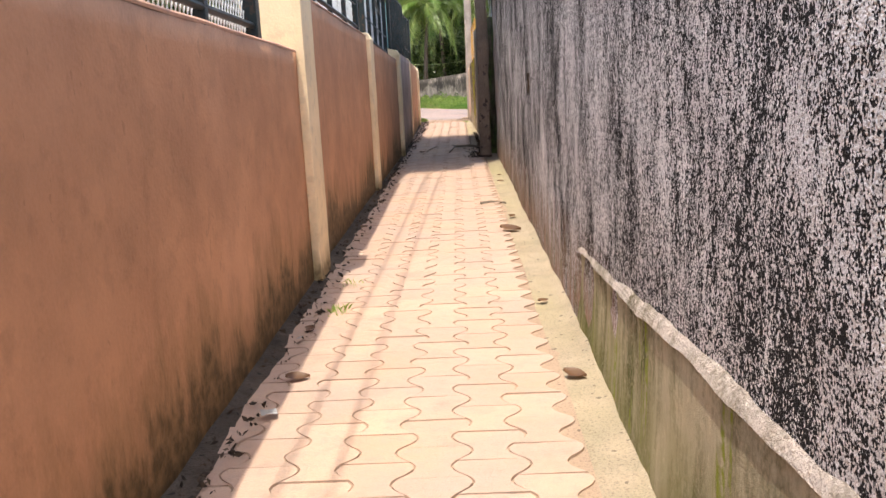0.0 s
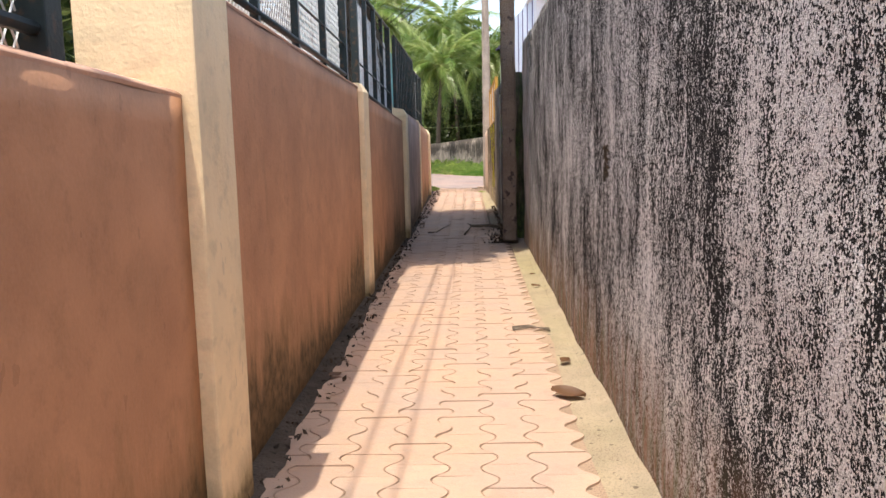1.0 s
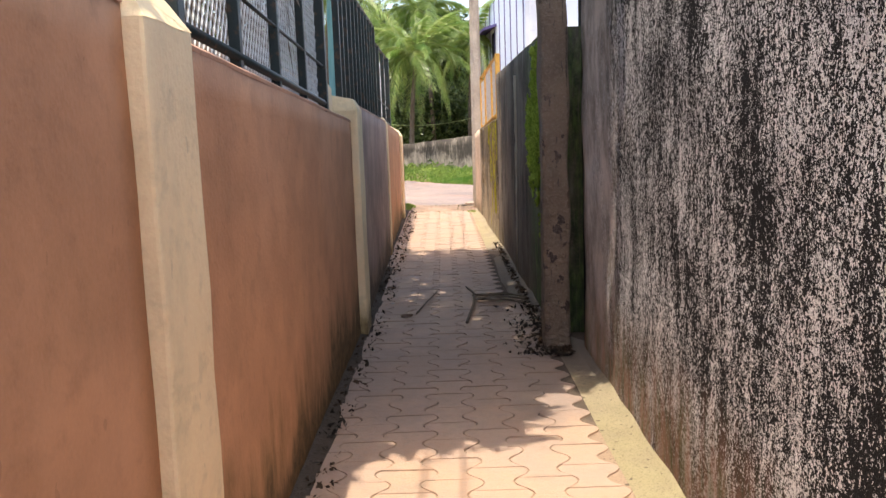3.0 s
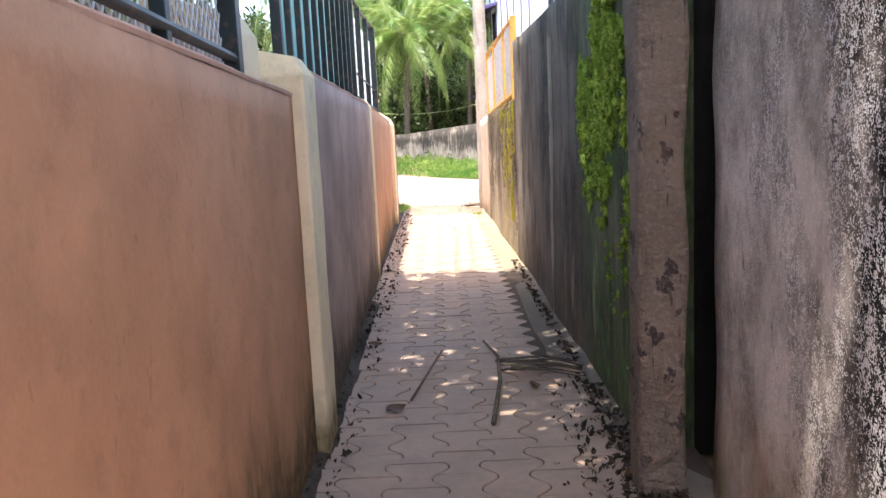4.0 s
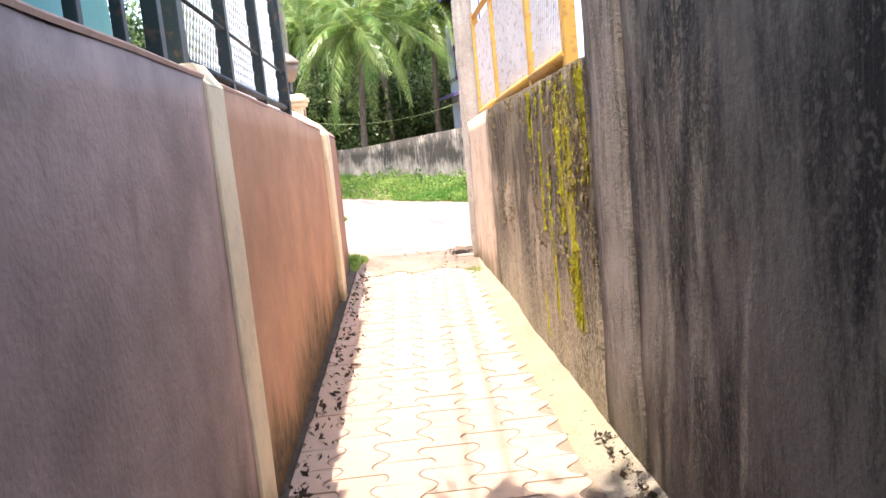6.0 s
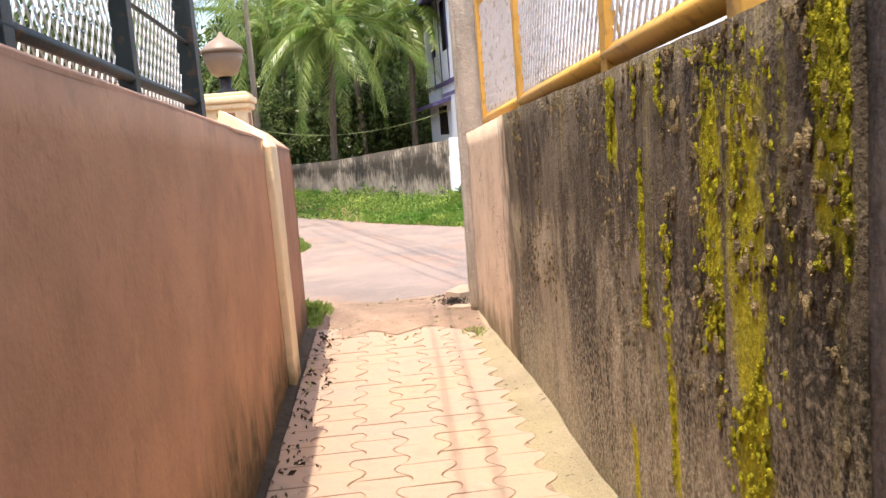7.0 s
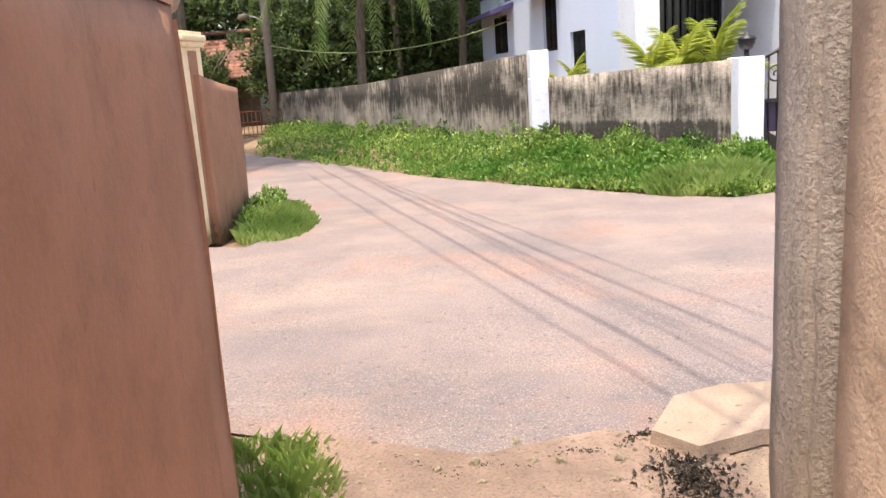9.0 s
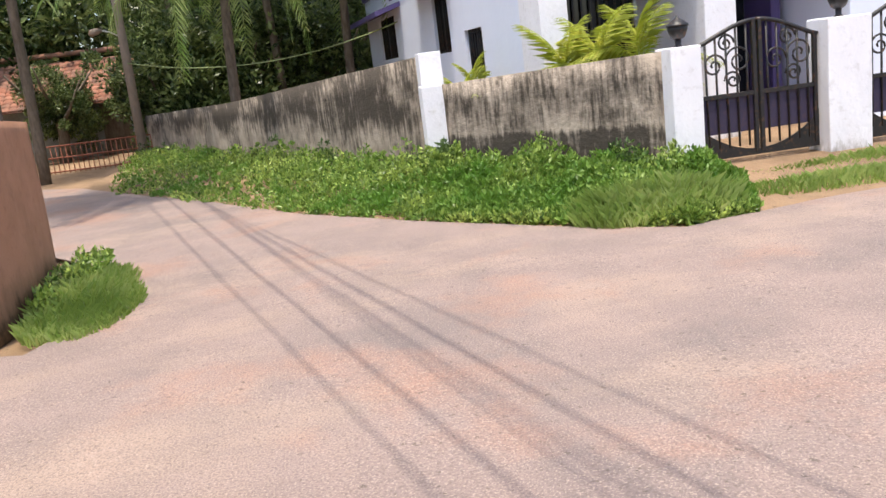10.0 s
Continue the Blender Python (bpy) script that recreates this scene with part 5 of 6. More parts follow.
# ---- old tiled house and red rail at the bend ----
cot = thing("cottage", (-6.8, 57.0, -0.3), "old grey cottage with a red clay-tiled roof", "house")
part("wall", box((-3.2, 0, 0), (2.6, 4, 2.2)), M_GREYHOUSE, cot)
part("door", box((0.2, -0.03, 0), (1.1, 0.02, 1.9), 0.01), M_BARK, cot)
part("ridge", tube([(-3.4, 2.0, 3.72), (2.9, 2.0, 3.72)], 0.09, 8), M_TILE, cot)
tile = None
for r in range(14):
    for c in range(26):
        x = -3.4 + c * 0.245
        y, z = -0.5 + r * 0.185, 1.98 + r * 0.125
        if tile is None:
            bm = bmesh.new()
            rows = []
            for k in range(5):
                px = 0.23 * k / 4
                bz = 0.03 * math.sin(math.pi * k / 4)
                rows.append([bm.verts.new((px, 0, bz + 0.02)), bm.verts.new((px, 0.24, bz + 0.16)), bm.verts.new((px, 0, bz))])
            for a, b in zip(rows, rows[1:]):
                bm.faces.new((a[0], b[0], b[1], a[1])).smooth = True
                bm.faces.new((a[2], b[2], b[0], a[0]))
            tile = part("roof_tile", bm, M_TILE, cot)
            tile.location = (x, y, z)
            first = tile
        elif r * 26 + c < 290:
            t = new("roof_tile", first.data)
            t.parent, t.location = cot, (x, y, z)
bm = bmesh.new()
add_box(bm, (-3.4, -0.5, 1.93), (2.95, 2.2, 1.95))
bmesh.ops.rotate(bm, cent=(0, -0.5, 1.95), matrix=Matrix.Rotation(radians(34), 3, "X"), verts=bm.verts[:])
part("roof_slab", bm, M_TILE, cot)

rail = thing("roadside_rail", (-6.9, 50.6, -0.35), "rusty red iron rail fence beside the bend", "rail")
for z in (0.35, 0.7, 1.0):
    part("rail", tube([(0, 0, z), (2.9, -0.3, z)], 0.02, 6), M_RUST, rail)
for k in range(24):
    part("bar", tube([(2.9 * k / 23, -0.3 * k / 23, 0), (2.9 * k / 23, -0.3 * k / 23, 1.0)], 0.012, 5), M_RUST, rail)


# ---- plants ----
def frond_mesh(length, droop, rng, leaflets=46, width=0.55, mat=M_PALM, stem=0.02, blade=0.024):
    """One coconut frond: an arching rib with two rows of drooping leaflets. Starts at the origin, runs along +x."""
    bm = bmesh.new()
    rib = []
    for k in range(15):
        f = k / 14
        rib.append(Vector((length * f * (1 - 0.12 * droop * f), 0, length * (0.42 * f - (0.42 + 0.55 * droop) * f * f))))
    add_tube(bm, rib, [stem * (1 - 0.8 * k / 14) for k in range(15)], 5)
    for k in range(leaflets):
        f = 0.12 + 0.88 * (k + rng.random() * 0.4) / leaflets
        i = min(13, int(f * 14))
        p = rib[i].lerp(rib[i + 1], f * 14 - i)
        way = (rib[i + 1] - rib[i]).normalized()
        for s in (1, -1):
            ln = width * (math.sin(math.pi * (0.15 + 0.8 * f)) ** 0.6) * rng.uniform(0.8, 1.15)
            out = (Vector((0, s, 0)) * 0.8 + way * 0.55 + Vector((0, 0, -0.25 - 0.35 * rng.random()))).normalized()
            w = way * blade
            a, m, e = p, p + out * ln * 0.55, p + out * ln + Vector((0, 0, -0.28 * ln))
            v = [bm.verts.new(q) for q in (a - w * 0.5, a + w * 0.5, m + w, e, m - w)]
            bm.faces.new(v)
    me = bpy.data.meshes.new("frond")
    bm.to_mesh(me)
    bm.free()
    me.materials.append(mat)
    return me


rng = random.Random(21)
FRONDS = [frond_mesh(2.9, d, rng) for d in (0.5, 0.9, 1.25, 1.6)]
ARECA = [frond_mesh(1.1, d, rng, 34, 0.3, M_ARECA, 0.008, 0.011) for d in (0.5, 1.1)]
DRYFRONDS = [frond_mesh(2.4, d, rng, 46, 0.6, M_DRY, 0.018) for d in (1.3, 1.9)]


def palm(x, y, height, seed, count=22, size=1.0, lean=0.3, label="coconut palm with a ringed trunk and arching fronds", fronds=FRONDS, trunk=0.095, upright=55):
    r = random.Random(seed)
    p = thing("coconut_palm", (x, y, -0.06), label, "palm tree", "palms")
    pts = [(lean * (k / 10) ** 2, 0.1 * math.sin(k * 0.7), height * k / 10) for k in range(11)]
    part("trunk", tube(pts, [trunk * (1.25 - 0.45 * k / 10) + 0.008 * (k % 2) for k in range(11)], 10), M_BARK, p)
    top = pts[-1]
    for k in range(count):
        f = new("frond", fronds[min(len(fronds) - 1, int(k / count * len(fronds)))])
        f.parent = p
        el = upright - 85 * k / count
        f.matrix_basis = Matrix.Translation(top) @ Matrix.Rotation(radians(k * 137.5 + r.uniform(-12, 12)), 4, "Z") @ Matrix.Rotation(radians(-el), 4, "Y") @ Matrix.Rotation(radians(r.uniform(-30, 30)), 4, "X") @ Matrix.Scale(size * r.uniform(0.85, 1.1), 4)
    for k in range(5):
        bm = bmesh.new()
        a = k * 1.25
        add_tube(bm, [Vector(top) + Vector((0.18 * math.cos(a), 0.18 * math.sin(a), -0.35 + dz)) for dz in (0.0, 0.04, 0.12, 0.2, 0.24)], [0.02, 0.08, 0.11, 0.08, 0.02], 8)
        part("coconut", bm, M_SHRUB, p)
    return p


palm(-1.45, 46.0, 4.95, 1, 24, 1.0, 0.35)
palm(-0.5, 50.5, 7.4, 2, 20, 1.15, -0.4)
palm(-5.9, 47.6, 8.0, 3, 20, 1.2, 0.5)
palm(1.15, 48.4, 5.6, 4, 20, 1.05, 0.2)
palm(-4.3, 40.5, 6.6, 5, 20, 1.15, 0.4)
palm(-3.3, 54.0, 6.0, 6, 20, 1.2, -0.3)
for k, (x, y, h) in enumerate(((3.1, 36.9, 1.1), (3.5, 36.7, 1.2), (2.8, 37.2, 1.0), (1.9, 38.7, 0.85), (2.25, 39.6, 1.05))):
    palm(x, y, h, 30 + k, 7, 0.85 if k < 3 else 0.5, 0.05, "small yellow-green areca palm behind the garden wall", ARECA, 0.03, 88)


def crown_mesh(name, r, count, leaf, seed, mat, squash=0.8):
    g = random.Random(seed)
    bm = bmesh.new()
    n = 46
    for k in range(n):
        d = Vector((g.gauss(0, 1), g.gauss(0, 1), g.gauss(0, 1))).normalized() * (g.random() ** 0.35)
        leaf_soup(bm, (d.x * r, d.y * r, d.z * r * squash), r * g.uniform(0.16, 0.34), count // n, leaf, g, 0.2)
    me = bpy.data.meshes.new(name)
    bm.to_mesh(me)
    bm.free()
    me.materials.append(mat)
    return me


CROWNS = [crown_mesh("crown", 2.4, 8600, 0.2, s, M_LEAF) for s in (1, 2, 3)]


def tree(x, y, h, size, seed, label="dense dark green broadleaf tree"):
    r = random.Random(seed)
    t = thing("tree", (x, y, -0.1), label, "tree", "trees behind the garden wall")
    bm = bmesh.new()
    add_tube(bm, [(0, 0, 0), (0.1, 0.05, h * 0.4), (0.0, 0.1, h * 0.8), (0.05, 0, h)], [0.2, 0.16, 0.11, 0.05], 8)
    for k in range(5):
        a = r.uniform(0, 6.28)
        z = h * r.uniform(0.45, 0.8)
        add_tube(bm, [(0.05, 0.05, z), (0.7 * math.cos(a), 0.7 * math.sin(a), z + 0.5), (1.4 * math.cos(a), 1.4 * math.sin(a), z + 1.3)], [0.08, 0.05, 0.02], 6)
    part("trunk", bm, M_BARK, t)
    for k, dz in enumerate((0.0, -1.5 * size)):
        c = new("crown", CROWNS[(seed + k) % 3])
        c.parent = t
        c.matrix_basis = pose(r.uniform(-0.5, 0.5), r.uniform(-0.5, 0.5), h + dz, 0, 0, r.uniform(0, 360)) @ Matrix.Scale(size * r.uniform(0.9, 1.1), 4)
    return t


for k, (x, y, h, s) in enumerate(((-13.5, 55, 5.0, 1.3), (-12, 60, 6, 1.6), (-6.2, 62, 5.4, 1.5), (-2.8, 58, 4.6, 1.35), (0.6, 56, 4.6, 1.3), (3.0, 58, 6, 1.5), (-0.8, 62, 6.4, 1.6), (-4.4, 66, 7.5, 1.7),
                                  (-14, 50, 5, 1.5), (-17, 56, 6, 1.7), (-1.6, 51.5, 2.6, 1.0), (1.0, 52.0, 2.8, 1.0), (-13.5, 44, 3.8, 1.2), (-3.6, 51.8, 2.5, 0.75), (-20, 47, 6, 1.6), (-7.6, 55.6, 2.2, 0.5))):
    tree(x, y, h, s, 100 + k)
# the yard behind the left-hand wall
for k, (x, y, h, s) in enumerate(((-4.4, 9.5, 2.6, 0.9), (-4.5, 14.2, 2.7, 0.8), (-4.3, 4.5, 2.6, 0.9), (-5.5, 12, 3.2, 1.0), (-7.5, 22, 3.6, 1.2), (-6.8, 6, 3.4, 1.2), (-9, 30.5, 4.5, 1.3))):
    tree(x, y, h, s, 140 + k, "leafy tree in the yard behind the wall")
shed = thing("shed", (-6.5, 17, -0.06), "low white outbuilding in the yard behind the fence", "building")
part("wall", box((0, 0, 0), (2.2, 5.5, 2.5), 0.02), M_WHITE, shed)
part("roof", box((-0.2, -0.2, 2.5), (2.5, 5.7, 2.62), 0.02), M_WHITE, shed)
part("window", box((2.19, 2.0, 1.2), (2.215, 3.2, 2.1)), M_WINDOW, shed)

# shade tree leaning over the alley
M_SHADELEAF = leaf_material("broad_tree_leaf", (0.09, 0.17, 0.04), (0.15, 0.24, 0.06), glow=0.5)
shade = thing("tree", (-2.7, 18.2, -0.06), "broad shade tree leaning over the alley", "tree")
bm = bmesh.new()
add_tube(bm, [(0, 0, 0), (0.1, 0, 1.6), (0.4, -0.2, 3.4), (1.0, -0.4, 4.6)], [0.2, 0.17, 0.14, 0.09], 10)
for a, b in (((0.4, -0.2, 3.4), (2.6, 1.8, 5.2)), ((0.4, -0.2, 3.4), (2.6, -1.8, 5.3)), ((0.3, -0.1, 3.0), (1.2, 2.4, 5.0)), ((1.0, -0.4, 4.6), (3.6, -0.3, 5.5))):
    add_tube(bm, [a, (Vector(a) + Vector(b)) / 2 + Vector((0, 0, 0.2)), b], [0.08, 0.05, 0.02], 6)
part("trunk", bm, M_BARK, shade)
g = random.Random(77)
bm = bmesh.new()
for _ in range(470):
    u, v = g.uniform(-1, 1), g.uniform(-1, 1)
    x, y = 1.9 + u * 1.75, -1.2 + v * 3.5
    if noise.noise((x * 0.9, y * 0.9, 3)) < -0.3 + max(0, -0.8 - v) * 1.6:
        continue
    if v < -0.62 and u > 0.3:
        continue
    leaf_soup(bm, (x, y, 5.2 + g.uniform(-0.35, 0.4)), 0.55, 62 if v < -0.1 else 34, 0.24, g, 0.1, 0.5)
part("crown", bm, M_SHADELEAF, shade)

# dry fronds hanging over the fence
dry = thing("dry_frond", (-1.5, 15.2, 3.5), "dry grey palm frond hanging over the iron fence", "frond", "dry fronds")
f = part("leaf", bmesh.new(), M_DRY, dry)
f.data = DRYFRONDS[1]
f.matrix_basis = Matrix.Rotation(radians(60), 4, "Z") @ Matrix.Rotation(radians(40), 4, "Y")
for m in (pose(-1.6, 14.6, 3.6, 0, 0, 30), pose(-1.4, 16.0, 3.3, 0, 20, -10), pose(-1.7, 14.1, 3.4, 10, 10, 20), pose(-1.2, 14.3, 3.9, 0, 38, -20), pose(-1.15, 14.8, 3.8, 0, 42, 10), pose(-1.25, 15.2, 3.9, 0, 40, -35), pose(-1.1, 14.0, 4.0, 0, 45, 25)):
    copy_thing(dry, m)


M_TALLWEED = leaf_material("dark_weed_leaf", (0.05, 0.1, 0.025), (0.2, 0.3, 0.08))


def rise(x, y):
    """Height of the bank across the road."""
    if y < 33.5 or x < -5:
        return 0.0
    away = 0.0
    for (ax, ay), (bx, by) in zip(ROAD_EDGE, ROAD_EDGE[1:]):
        if min(ax, bx) <= x <= max(ax, bx):
            away = y - (ay + (by - ay) * (x - ax) / (bx - ax))
    return BANK * min(1.0, max(0.0, away / 1.9))


def weeds(name, inside, count, leaf, high, mat, seed, label, category="weeds"):
    """Low ground cover: small leafy stems wherever inside(x, y) gives a height factor."""
    g = random.Random(seed)
    bm = bmesh.new()
    made = 0
    while made < count:
        x, y, k = inside(g)
        if k is None:
            continue
        z = high * k * g.random() ** 0.7
        leaf_soup(bm, (x, y, z + rise(x, y)), 0.055, 7, leaf * g.uniform(0.7, 1.2), g, 0.6)
        made += 1
    return tagged(mesh_object(name, bm, mat), label, category, kind="stuff")


BACK = [(-4.3, 50.2), (-1.35, 43.9), (1.35, 38.1), (1.6, 37.5), (3.3, 35.55), (3.75, 35.2)]
FRONT = [(-3.6, 43.2), (-0.45, 37.65), (0.95, 35.75), (1.75, 34.8), (2.65, 33.95), (3.3, 34.1)]


def verge(g):
    k = g.random() ** 0.8 * 4.999
    i, f = int(k), k - int(k)
    a = Vector(BACK[i]).lerp(Vector(BACK[i + 1]), f)
    b = Vector(FRONT[i]).lerp(Vector(FRONT[i + 1]), f)
    u = g.random()
    if noise.noise((k * 4, u * 2.5, 5)) < -0.62:
        return 0, 0, None
    p = a.lerp(b, u * (1 + 0.06 * noise.noise((k * 6, 0, 0))))
    h = (1 - 0.85 * u ** 2) * (1 - 0.8 * max(0.0, k - 4.1)) * (0.7 + 0.7 * noise.noise((p.x * 2.1, p.y * 2.1, 0)) + 0.5 * noise.noise((p.x * 6, p.y * 6, 3)))
    return p.x, p.y, max(h, 0.12)


weeds("weeds", verge, 15000, 0.062, 0.36, M_SHRUB, 3, "bright green creeping weeds along the garden wall")


def wall_foot(g):
    k = g.random() * 3.999
    i, f = int(k), k - int(k)
    p = Vector(BACK[i]).lerp(Vector(BACK[i + 1]), f) + Vector((-0.12, -0.25)) * (0.6 + 0.8 * g.random())
    h = noise.noise((p.x * 2.6, p.y * 2.6, 8))
    return p.x, p.y, (0.5 + 1.2 * h if h > 0.02 else None)


weeds("weeds", wall_foot, 520, 0.06, 0.4, M_TALLWEED, 23, "taller dark weeds standing against the garden wall")


def blades(name, inside, count, high, mat, seed, label):
    g = random.Random(seed)
    bm = bmesh.new()
    made = 0
    while made < count:
        x, y, k = inside(g)
        if k is None:
            continue
        made += 1
        h = high * k * g.uniform(0.5, 1.2)
        a = g.uniform(0, 6.28)
        lean = Vector((math.cos(a), math.sin(a), 0)) * h * g.uniform(0.1, 0.8)
        side = Vector((-math.sin(a), math.cos(a), 0)) * 0.0045
        p = Vector((x, y, -0.03 + rise(x, y)))
        m, e = p + lean * 0.35 + Vector((0, 0, h * 0.7)), p + lean + Vector((0, 0, h))
        v = [bm.verts.new(q) for q in (p - side, p + side, m + side * 0.8, e, m - side * 0.8)]
        bm.faces.new(v)
    return tagged(mesh_object(name, bm, mat), label, "grass", kind="stuff")


def clump(*spots):
    def inside(g):
        x, y, rx, ry, h = spots[g.randrange(len(spots))]
        a, r = g.uniform(0, 6.28), g.random() ** 0.5
        return x + rx * r * math.cos(a), y + ry * r * math.sin(a), h * (1.1 - 0.6 * r)
    return inside


blades("grass", clump((2.85, 34.5, 0.5, 0.45, 0.9), (2.45, 34.6, 0.5, 0.45, 0.8), (4.4, 34.6, 1.2, 0.25, 0.42), (5.8, 34.6, 1.2, 0.35, 0.45), (5.2, 35.15, 1.4, 0.2, 0.4), (7.6, 34.6, 1.5, 0.5, 0.4)), 16000, 0.33, M_GRASS, 11, "long green grass beside the garden gate")
blades("grass", clump((-1.9, 34.55, 0.33, 1.05, 1.0), (-1.72, 34.2, 0.3, 0.75, 0.8)), 6500, 0.2, M_GRASS, 12, "bright grass clump beside the wing wall")
weeds("weeds", clump((-2.05, 35.0, 0.16, 1.0, 1.0)), 200, 0.06, 0.3, M_SHRUB, 13, "leafy weeds beside the wing wall")
blades("grass", clump((-0.98, 28.75, 0.2, 0.33, 1.0), (-1.1, 29.1, 0.28, 0.2, 0.8), (-0.93, 28.35, 0.08, 0.25, 0.7)), 1500, 0.13, M_GRASS, 14, "grass tuft at the corner of the wall")
blades("grass", clump((0.42, 27.35, 0.1, 0.15, 0.8), (-0.6, 7.7, 0.12, 0.2, 0.5), (-0.58, 7.0, 0.1, 0.12, 0.7), (-0.8, 22.5, 0.05, 1.0, 0.4), (-0.82, 26.5, 0.05, 1.2, 0.5)), 420, 0.1, M_GRASS, 15, "thin grass growing in the paving joints")

# ---- litter and rubble ----
slab = thing("broken_slab", (0.66, 29.02, 0.0), "broken cement slab at the alley's mouth", "slab", rz=8)
bm = bmesh.new()
lo = [bm.verts.new((x, y, 0.0)) for x, y in ((-0.35, -0.04), (-0.25, -0.22), (0.02, -0.17), (0.3, -0.26), (0.38, 0.2), (0.1, 0.26), (-0.14, 0.21))]
hi = [bm.verts.new((v.co.x * 0.97, v.co.y * 0.97, 0.055 + 0.01 * k / 7)) for k, v in enumerate(lo)]
bm.faces.new(hi)
for k in range(7):
    bm.faces.new((lo[k], lo[(k + 1) % 7], hi[(k + 1) % 7], hi[k]))
bmesh.ops.recalc_face_normals(bm, faces=bm.faces[:])
part("slab", bm, M_SLAB, slab)

M_RUBBLE = ground_material("pink_rubble_dirt", (0.5, 0.34, 0.25), (0.38, 0.255, 0.185), (0.22, 0.15, 0.11), 0.14, 0.012, 0.012, (0.12, 0.08, 0.06))
g = random.Random(4)
bm = bmesh.new()
for _ in range(380):
    x, y = g.uniform(-0.8, 0.5), 27.3 + g.random() ** 0.7 * 1.75
    s = g.uniform(0.004, 0.018) * (1.8 if g.random() < 0.08 else 1)
    made = bmesh.ops.create_icosphere(bm, subdivisions=1, radius=s, matrix=Matrix.LocRotScale((x, y, s * 0.2), Euler((g.random() * 3, g.random() * 3, 0)), (1, g.uniform(0.5, 0.9), 0.5)))
tagged(mesh_object("gravel", bm, M_STRIP), "loose stones and crumbs where paving meets road", "gravel", kind="stuff")
sheet("dirt_patch", [(-0.9, 27.75), (-0.6, 27.6), (-0.4, 27.75), (-0.2, 27.5), (0.05, 27.75), (0.25, 27.6), (0.45, 27.3), (0.55, 27.5), (0.56, 28.8), (0.2, 29.08), (-0.3, 28.95), (-0.9, 29.25)], 0.004, M_RUBBLE, 0.1, "reddish dirt over the end of the paving", category="dirt", bumpy=0.012)


# the road's edge has crumbled away along a crooked line
CRACK = [Vector(p) for p in ((-0.6, 29.0), (-0.4, 28.8), (-0.28, 28.87), (-0.12, 28.83), (0.02, 28.93), (0.18, 28.89), (0.3, 29.01), (0.4, 29.04))]
# dark crumbs draw the shadow of the small step along this edge
bm = bmesh.new()
for _ in range(420):
    k = g.random() * 6.999
    if noise.noise((k * 1.7, 2, 0)) < -0.15:
        continue
    p = CRACK[int(k)].lerp(CRACK[int(k) + 1], k % 1) + Vector((g.gauss(0, 0.008), g.gauss(0, 0.012)))
    s = g.uniform(0.002, 0.007)
    bmesh.ops.create_icosphere(bm, subdivisions=1, radius=s, matrix=Matrix.LocRotScale((p.x, p.y, 0.004 + s * 0.3), Euler((g.random() * 3, g.random() * 3, 0)), (1.3, g.uniform(0.5, 0.9), 0.6)))
tagged(mesh_object("edge_shadow_crumbs", bm, M_MUCK), "dark crumbs marking the shadow of the road's broken edge", "rubble", kind="stuff")
bm = bmesh.new()
for _ in range(700):
    a = g.uniform(0, 6.28)
    r = abs(g.gauss(0, 0.5))
    x, y = 0.38 + 0.15 * r * math.cos(a), 28.66 + 0.26 * r * math.sin(a)
    leaf_soup(bm, (x, y, 0.014), 0.012, 2, g.uniform(0.01, 0.03), g, 0.0, 0.3)
tagged(mesh_object("dark_soil", bm, M_MUCK), "dark crumbly soil and leaf bits beside the slab", "soil", kind="stuff")
chip = thing("broken_slab", (0.42, 28.3, 0.0), "small broken piece of cement near the wall's foot", "slab", rz=-20)
bm = bmesh.new()
lo = [bm.verts.new((x, y, 0.0)) for x, y in ((-0.14, -0.06), (0.02, -0.09), (0.13, -0.03), (0.1, 0.07), (-0.08, 0.06))]
hi = [bm.verts.new((v.co.x * 0.94, v.co.y * 0.94, 0.032)) for v in lo]
bm.faces.new(hi)
for k in range(5):
    bm.faces.new((lo[k], lo[(k + 1) % 5], hi[(k + 1) % 5], hi[k]))
bmesh.ops.recalc_face_normals(bm, faces=bm.faces[:])
part("slab", bm, M_SLAB, chip)


def dead_leaf(x, y, size, rz, tilt=12):
    bm = bmesh.new()
    rows = []
    for k in range(7):
        f = k / 6
        w = 0.3 * math.sin(math.pi * min(f + 0.04, 1)) ** 0.8
        rows.append([bm.verts.new((size * (f - 0.5), s * size * w, size * (0.12 * abs(s) + 0.14 * (f - 0.5) ** 2))) for s in (-1, 0, 1)])
    for a, b in zip(rows, rows[1:]):
        for j in range(2):
            bm.faces.new((a[j], b[j], b[j + 1], a[j + 1])).smooth = True
    ob = tagged(mesh_object("dead_leaf", bm, M_DEADLEAF), "curled dry brown leaf lying on the paving", "leaf", "fallen leaves")
    ob.matrix_basis = pose(x, y, 0.012, tilt, 5, rz)
    return ob


for x, y, s, rz in ((0.65, 9.45, 0.2, -20), (0.71, 10.15, 0.12, 60), (0.72, 5.7, 0.12, -30), (0.7, 7.0, 0.08, 30), (-0.62, 5.8, 0.12, 10), (-0.7, 6.6, 0.1, 80), (0.62, 16.6, 0.17, 15), (0.3, 17.9, 0.12, 100),
                    (-0.5, 17.6, 0.14, 45), (-0.72, 19.0, 0.1, 0), (-0.75, 20.2, 0.08, 30), (0.52, 21.6, 0.07, 20), (0.6, 20.6, 0.08, 70), (-0.68, 24.0, 0.07, 10), (-0.75, 9.9, 0.1, 50), (0.74, 12.9, 0.09, 0), (0.76, 13.6, 0.07, 30)):
    dead_leaf(x, y, s, rz)


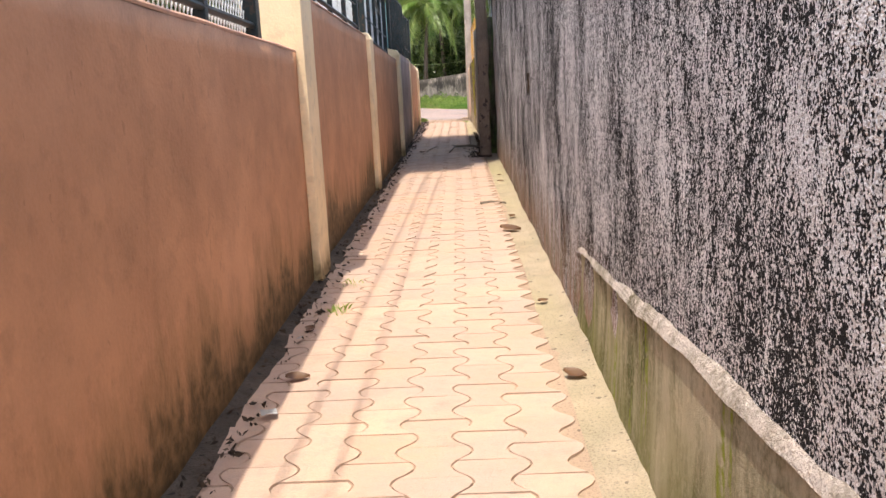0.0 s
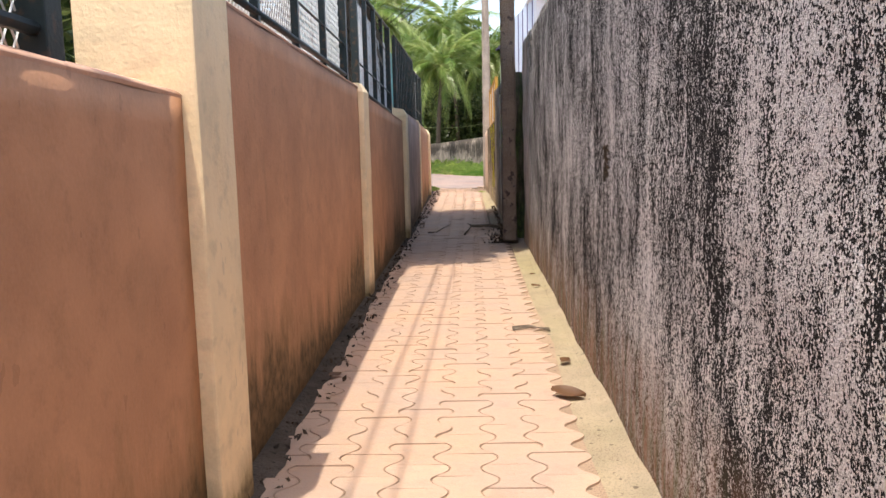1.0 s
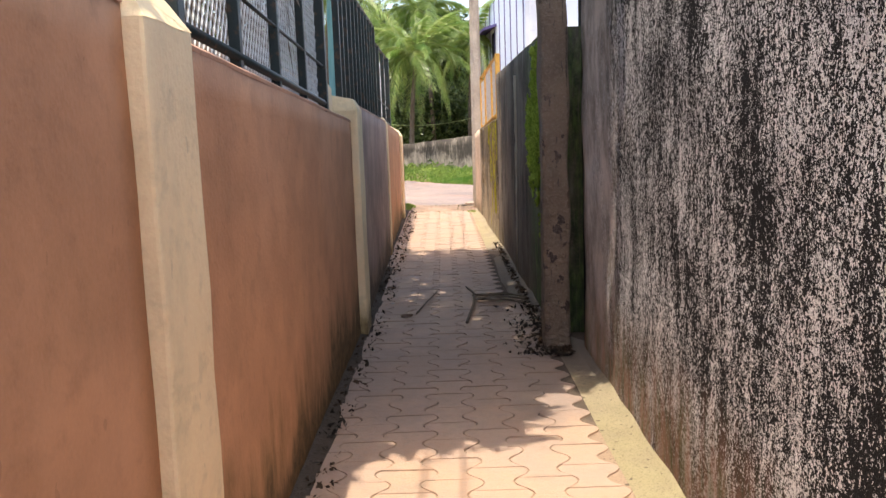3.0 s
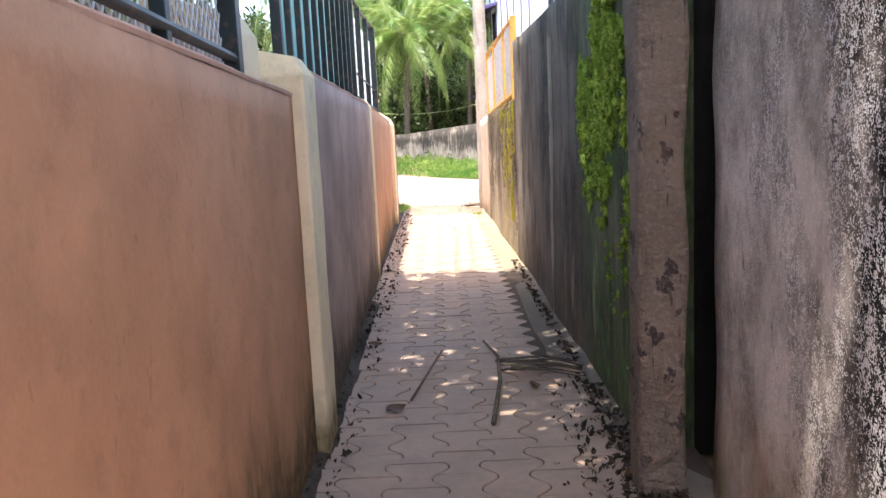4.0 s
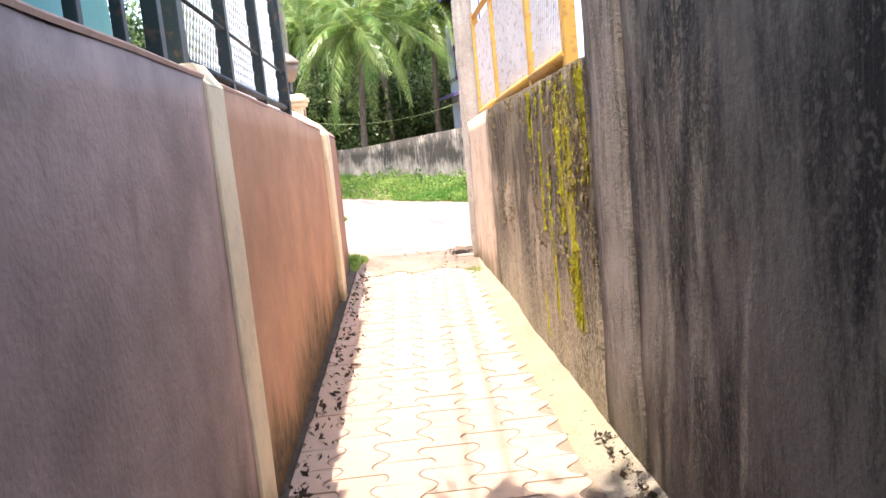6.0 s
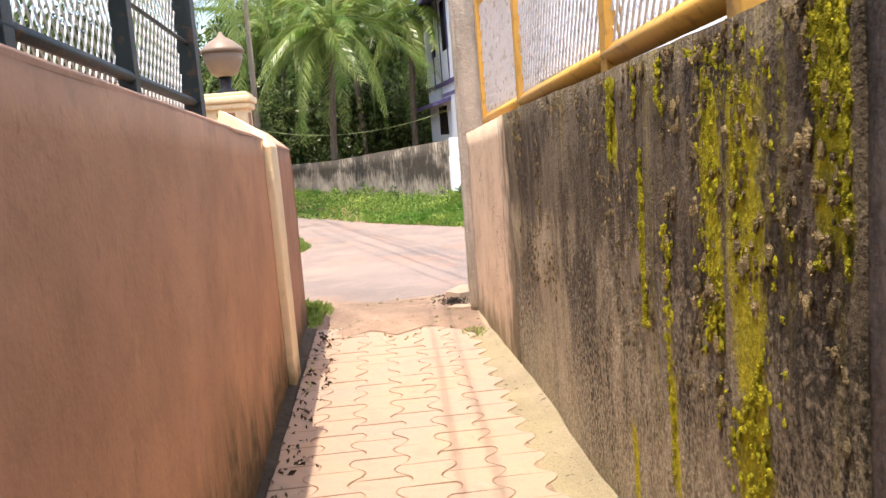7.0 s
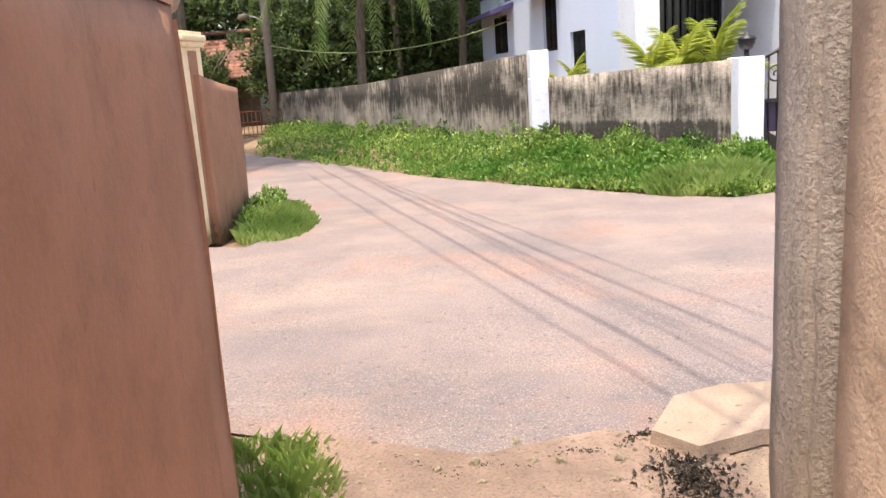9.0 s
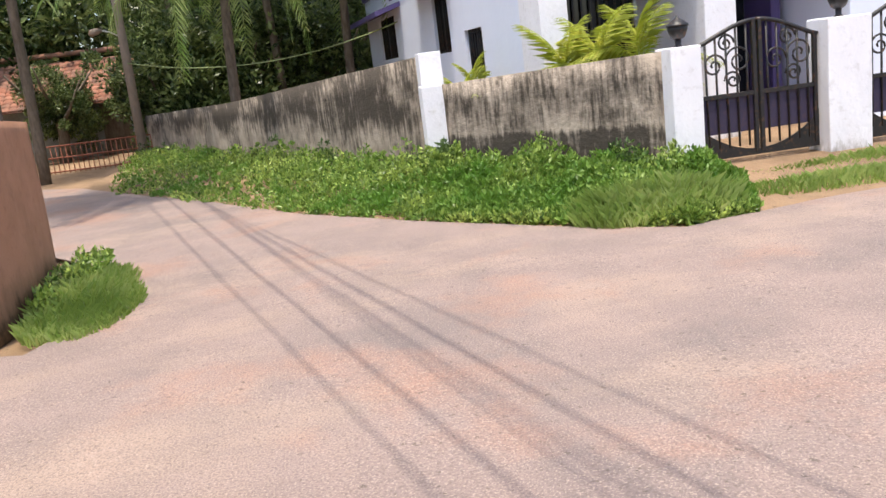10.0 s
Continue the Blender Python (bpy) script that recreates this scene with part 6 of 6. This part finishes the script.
def twig(points, r, label="thin dry twig lying on the paving"):
    return tagged(mesh_object("twig", tube([Vector(p) for p in points], [r * (1 - 0.5 * k / len(points)) for k in range(len(points))], 6), M_BARK), label, "twig", "twigs")


twig([(-0.42, 17.75, 0.012), (-0.33, 18.2, 0.03), (-0.24, 18.75, 0.015)], 0.009, "pale dry twig lying across the paving")
twig([(0.02, 17.3, 0.02), (0.1, 17.9, 0.05), (0.13, 18.5, 0.03), (0.06, 18.95, 0.015)], 0.014, "dark curved branch lying on the paving")
g = random.Random(3)
for k in range(12):
    a, x, y = g.uniform(-0.35, 0.15), g.uniform(0.1, 0.2), 18.1 + g.uniform(0, 0.3)
    n = g.uniform(0.35, 0.6)
    twig([(x, y, 0.03 + 0.002 * k), (x + n * 0.5, y + a * n * 0.5 + g.uniform(-0.03, 0.03), 0.035 + 0.002 * k), (min(x + n, 0.63), y + a * n, 0.015)], g.uniform(0.004, 0.009), "dark strips of dry frond lying on the paving")
for k in range(5):
    twig([(0.42, 11.05 + 0.03 * k, 0.01), (0.55, 11.1 + 0.02 * k, 0.02), (0.7, 11.12 - 0.03 * k, 0.01)], 0.005)

g = random.Random(17)
M_LITTER = leaf_material("dark_leaf_litter", (0.05, 0.035, 0.025), (0.16, 0.1, 0.06), (0.03, 0.025, 0.02), 0.8)
bm = bmesh.new()
for _ in range(1700):
    y = g.uniform(3.5, 27.8)
    x = -0.84 + 0.16 * g.random() ** 1.5
    if g.random() < 0.35:
        y, x = 16.2 + abs(g.gauss(0, 0.7)), 0.75 - abs(g.gauss(0, 0.16))
    elif g.random() < 0.25:
        y, x = g.uniform(17, 22.3), 0.64 - 0.08 * g.random()
    s = g.uniform(0.015, 0.05)
    leaf_soup(bm, (x, y, 0.015 + 0.01 * g.random()), 0.02, 2, s, g, 0.0, 0.2)
tagged(mesh_object("leaf_litter", bm, M_LITTER), "dark rotting leaf litter along the alley's edges", "leaf litter", kind="stuff")
for x, y, s, rz in ((-0.66, 5.35, 0.07, 20), (-0.72, 6.4, 0.045, 70), (-0.7, 4.4, 0.04, 10), (-0.66, 18.15, 0.035, 40)):
    bm = bmesh.new()
    rows = [[bm.verts.new((s * (a - 0.5), s * (q - 0.5) * 0.8, 0.006 + 0.012 * g.random())) for q in (0, 0.5, 1)] for a in (0, 0.5, 1)]
    for p, q in zip(rows, rows[1:]):
        for k in range(2):
            bm.faces.new((p[k], q[k], q[k + 1], p[k + 1]))
    ob = tagged(mesh_object("paper_scrap", bm, M_WHITE), "crumpled white scrap of paper on dark dirt", "litter", "paper scraps")
    ob.matrix_basis = pose(x, y, 0.018, 0, 0, rz)
bm = bmesh.new()
for k in range(16):
    z = 1.4 - 0.011 * k
    leaf_soup(bm, (0.84, 9.34 + 0.02 * noise.noise((k, 0, 0)), z), 0.012, 9, 0.024, g, -0.6)
tagged(mesh_object("root_tuft", bm, M_LITTER), "tuft of dead roots growing from the roughcast wall", "roots")

# ---- paving ----
PW, PL, WAVE = 0.218, 0.258, 0.04


def paver_mesh(seed):
    g = random.Random(seed)
    bm = bmesh.new()
    out = []
    n = 10
    for s in (1, -1):
        for k in range(n + 1):
            f = k / n if s > 0 else 1 - k / n
            y = (f - 0.5) * PL
            q = math.sin(2 * math.pi * y / PL - 0.5)     # narrow towards the near end, wide towards the far one
            x = s * (PW / 2 + WAVE * math.copysign(abs(q) ** 0.85, q))
            out.append((x, y))
    c = [Vector((x, y, 0)) for x, y in out]

    def ring(inset, z):
        return [bm.verts.new((p.x - math.copysign(inset, p.x), p.y * (1 - 2 * inset / PL) - 0.012 * (1 - (p.x / 0.14) ** 2) * (abs(p.y) > PL * 0.49), z)) for p in c]
    tilt = (g.uniform(-0.012, 0.012), g.uniform(-0.008, 0.008))
    top, low = ring(0.005, 0.0), ring(0.0028, -0.016)
    for v in top:
        v.co.z += v.co.x * tilt[0] + v.co.y * tilt[1] + 0.0015
    bm.faces.new(top)
    m = len(c)
    for k in range(m):
        bm.faces.new((low[k], low[(k + 1) % m], top[(k + 1) % m], top[k]))
    bmesh.ops.recalc_face_normals(bm, faces=bm.faces[:])
    me = bpy.data.meshes.new("paver")
    bm.to_mesh(me)
    bm.free()
    me.materials.append(M_PAVER)
    return me


PAVERS = [paver_mesh(s) for s in range(6)]
g = random.Random(8)
rest_v, rest_f = [], []
singles = 0
for i in range(8):
    x = -0.8 + i * PW
    for j in range(122):
        y = -2.6 + (j + 0.5 * (i % 2)) * PL
        right = 0.66 if y < 16.5 else 0.56 - (y - 16.6) * 0.012
        if y > 27.9 or x + PW * 0.5 > right + 0.08 or x - PW * 0.5 < -0.92:
            continue
        me = PAVERS[g.randrange(6)]
        z = g.uniform(-0.003, 0.003) - 0.002
        if (4.4 < y < 8.4 or 16.8 < y < 23.0) and singles < 300:
            singles += 1
            ob = new("paver", me)
            ob.parent, ob.location = alley_bed, (x, y, z)
        else:
            b = len(rest_v)
            rest_v += [(v.co.x + x, v.co.y + y, v.co.z + z) for v in me.vertices]
            rest_f += [[b + k for k in p.vertices] for p in me.polygons]
me = bpy.data.meshes.new("paving")
me.from_pydata(rest_v, [], rest_f)
me.materials.append(M_PAVER)
tagged(new("paving", me), "worn pink interlocking concrete pavers", "paving", kind="stuff")
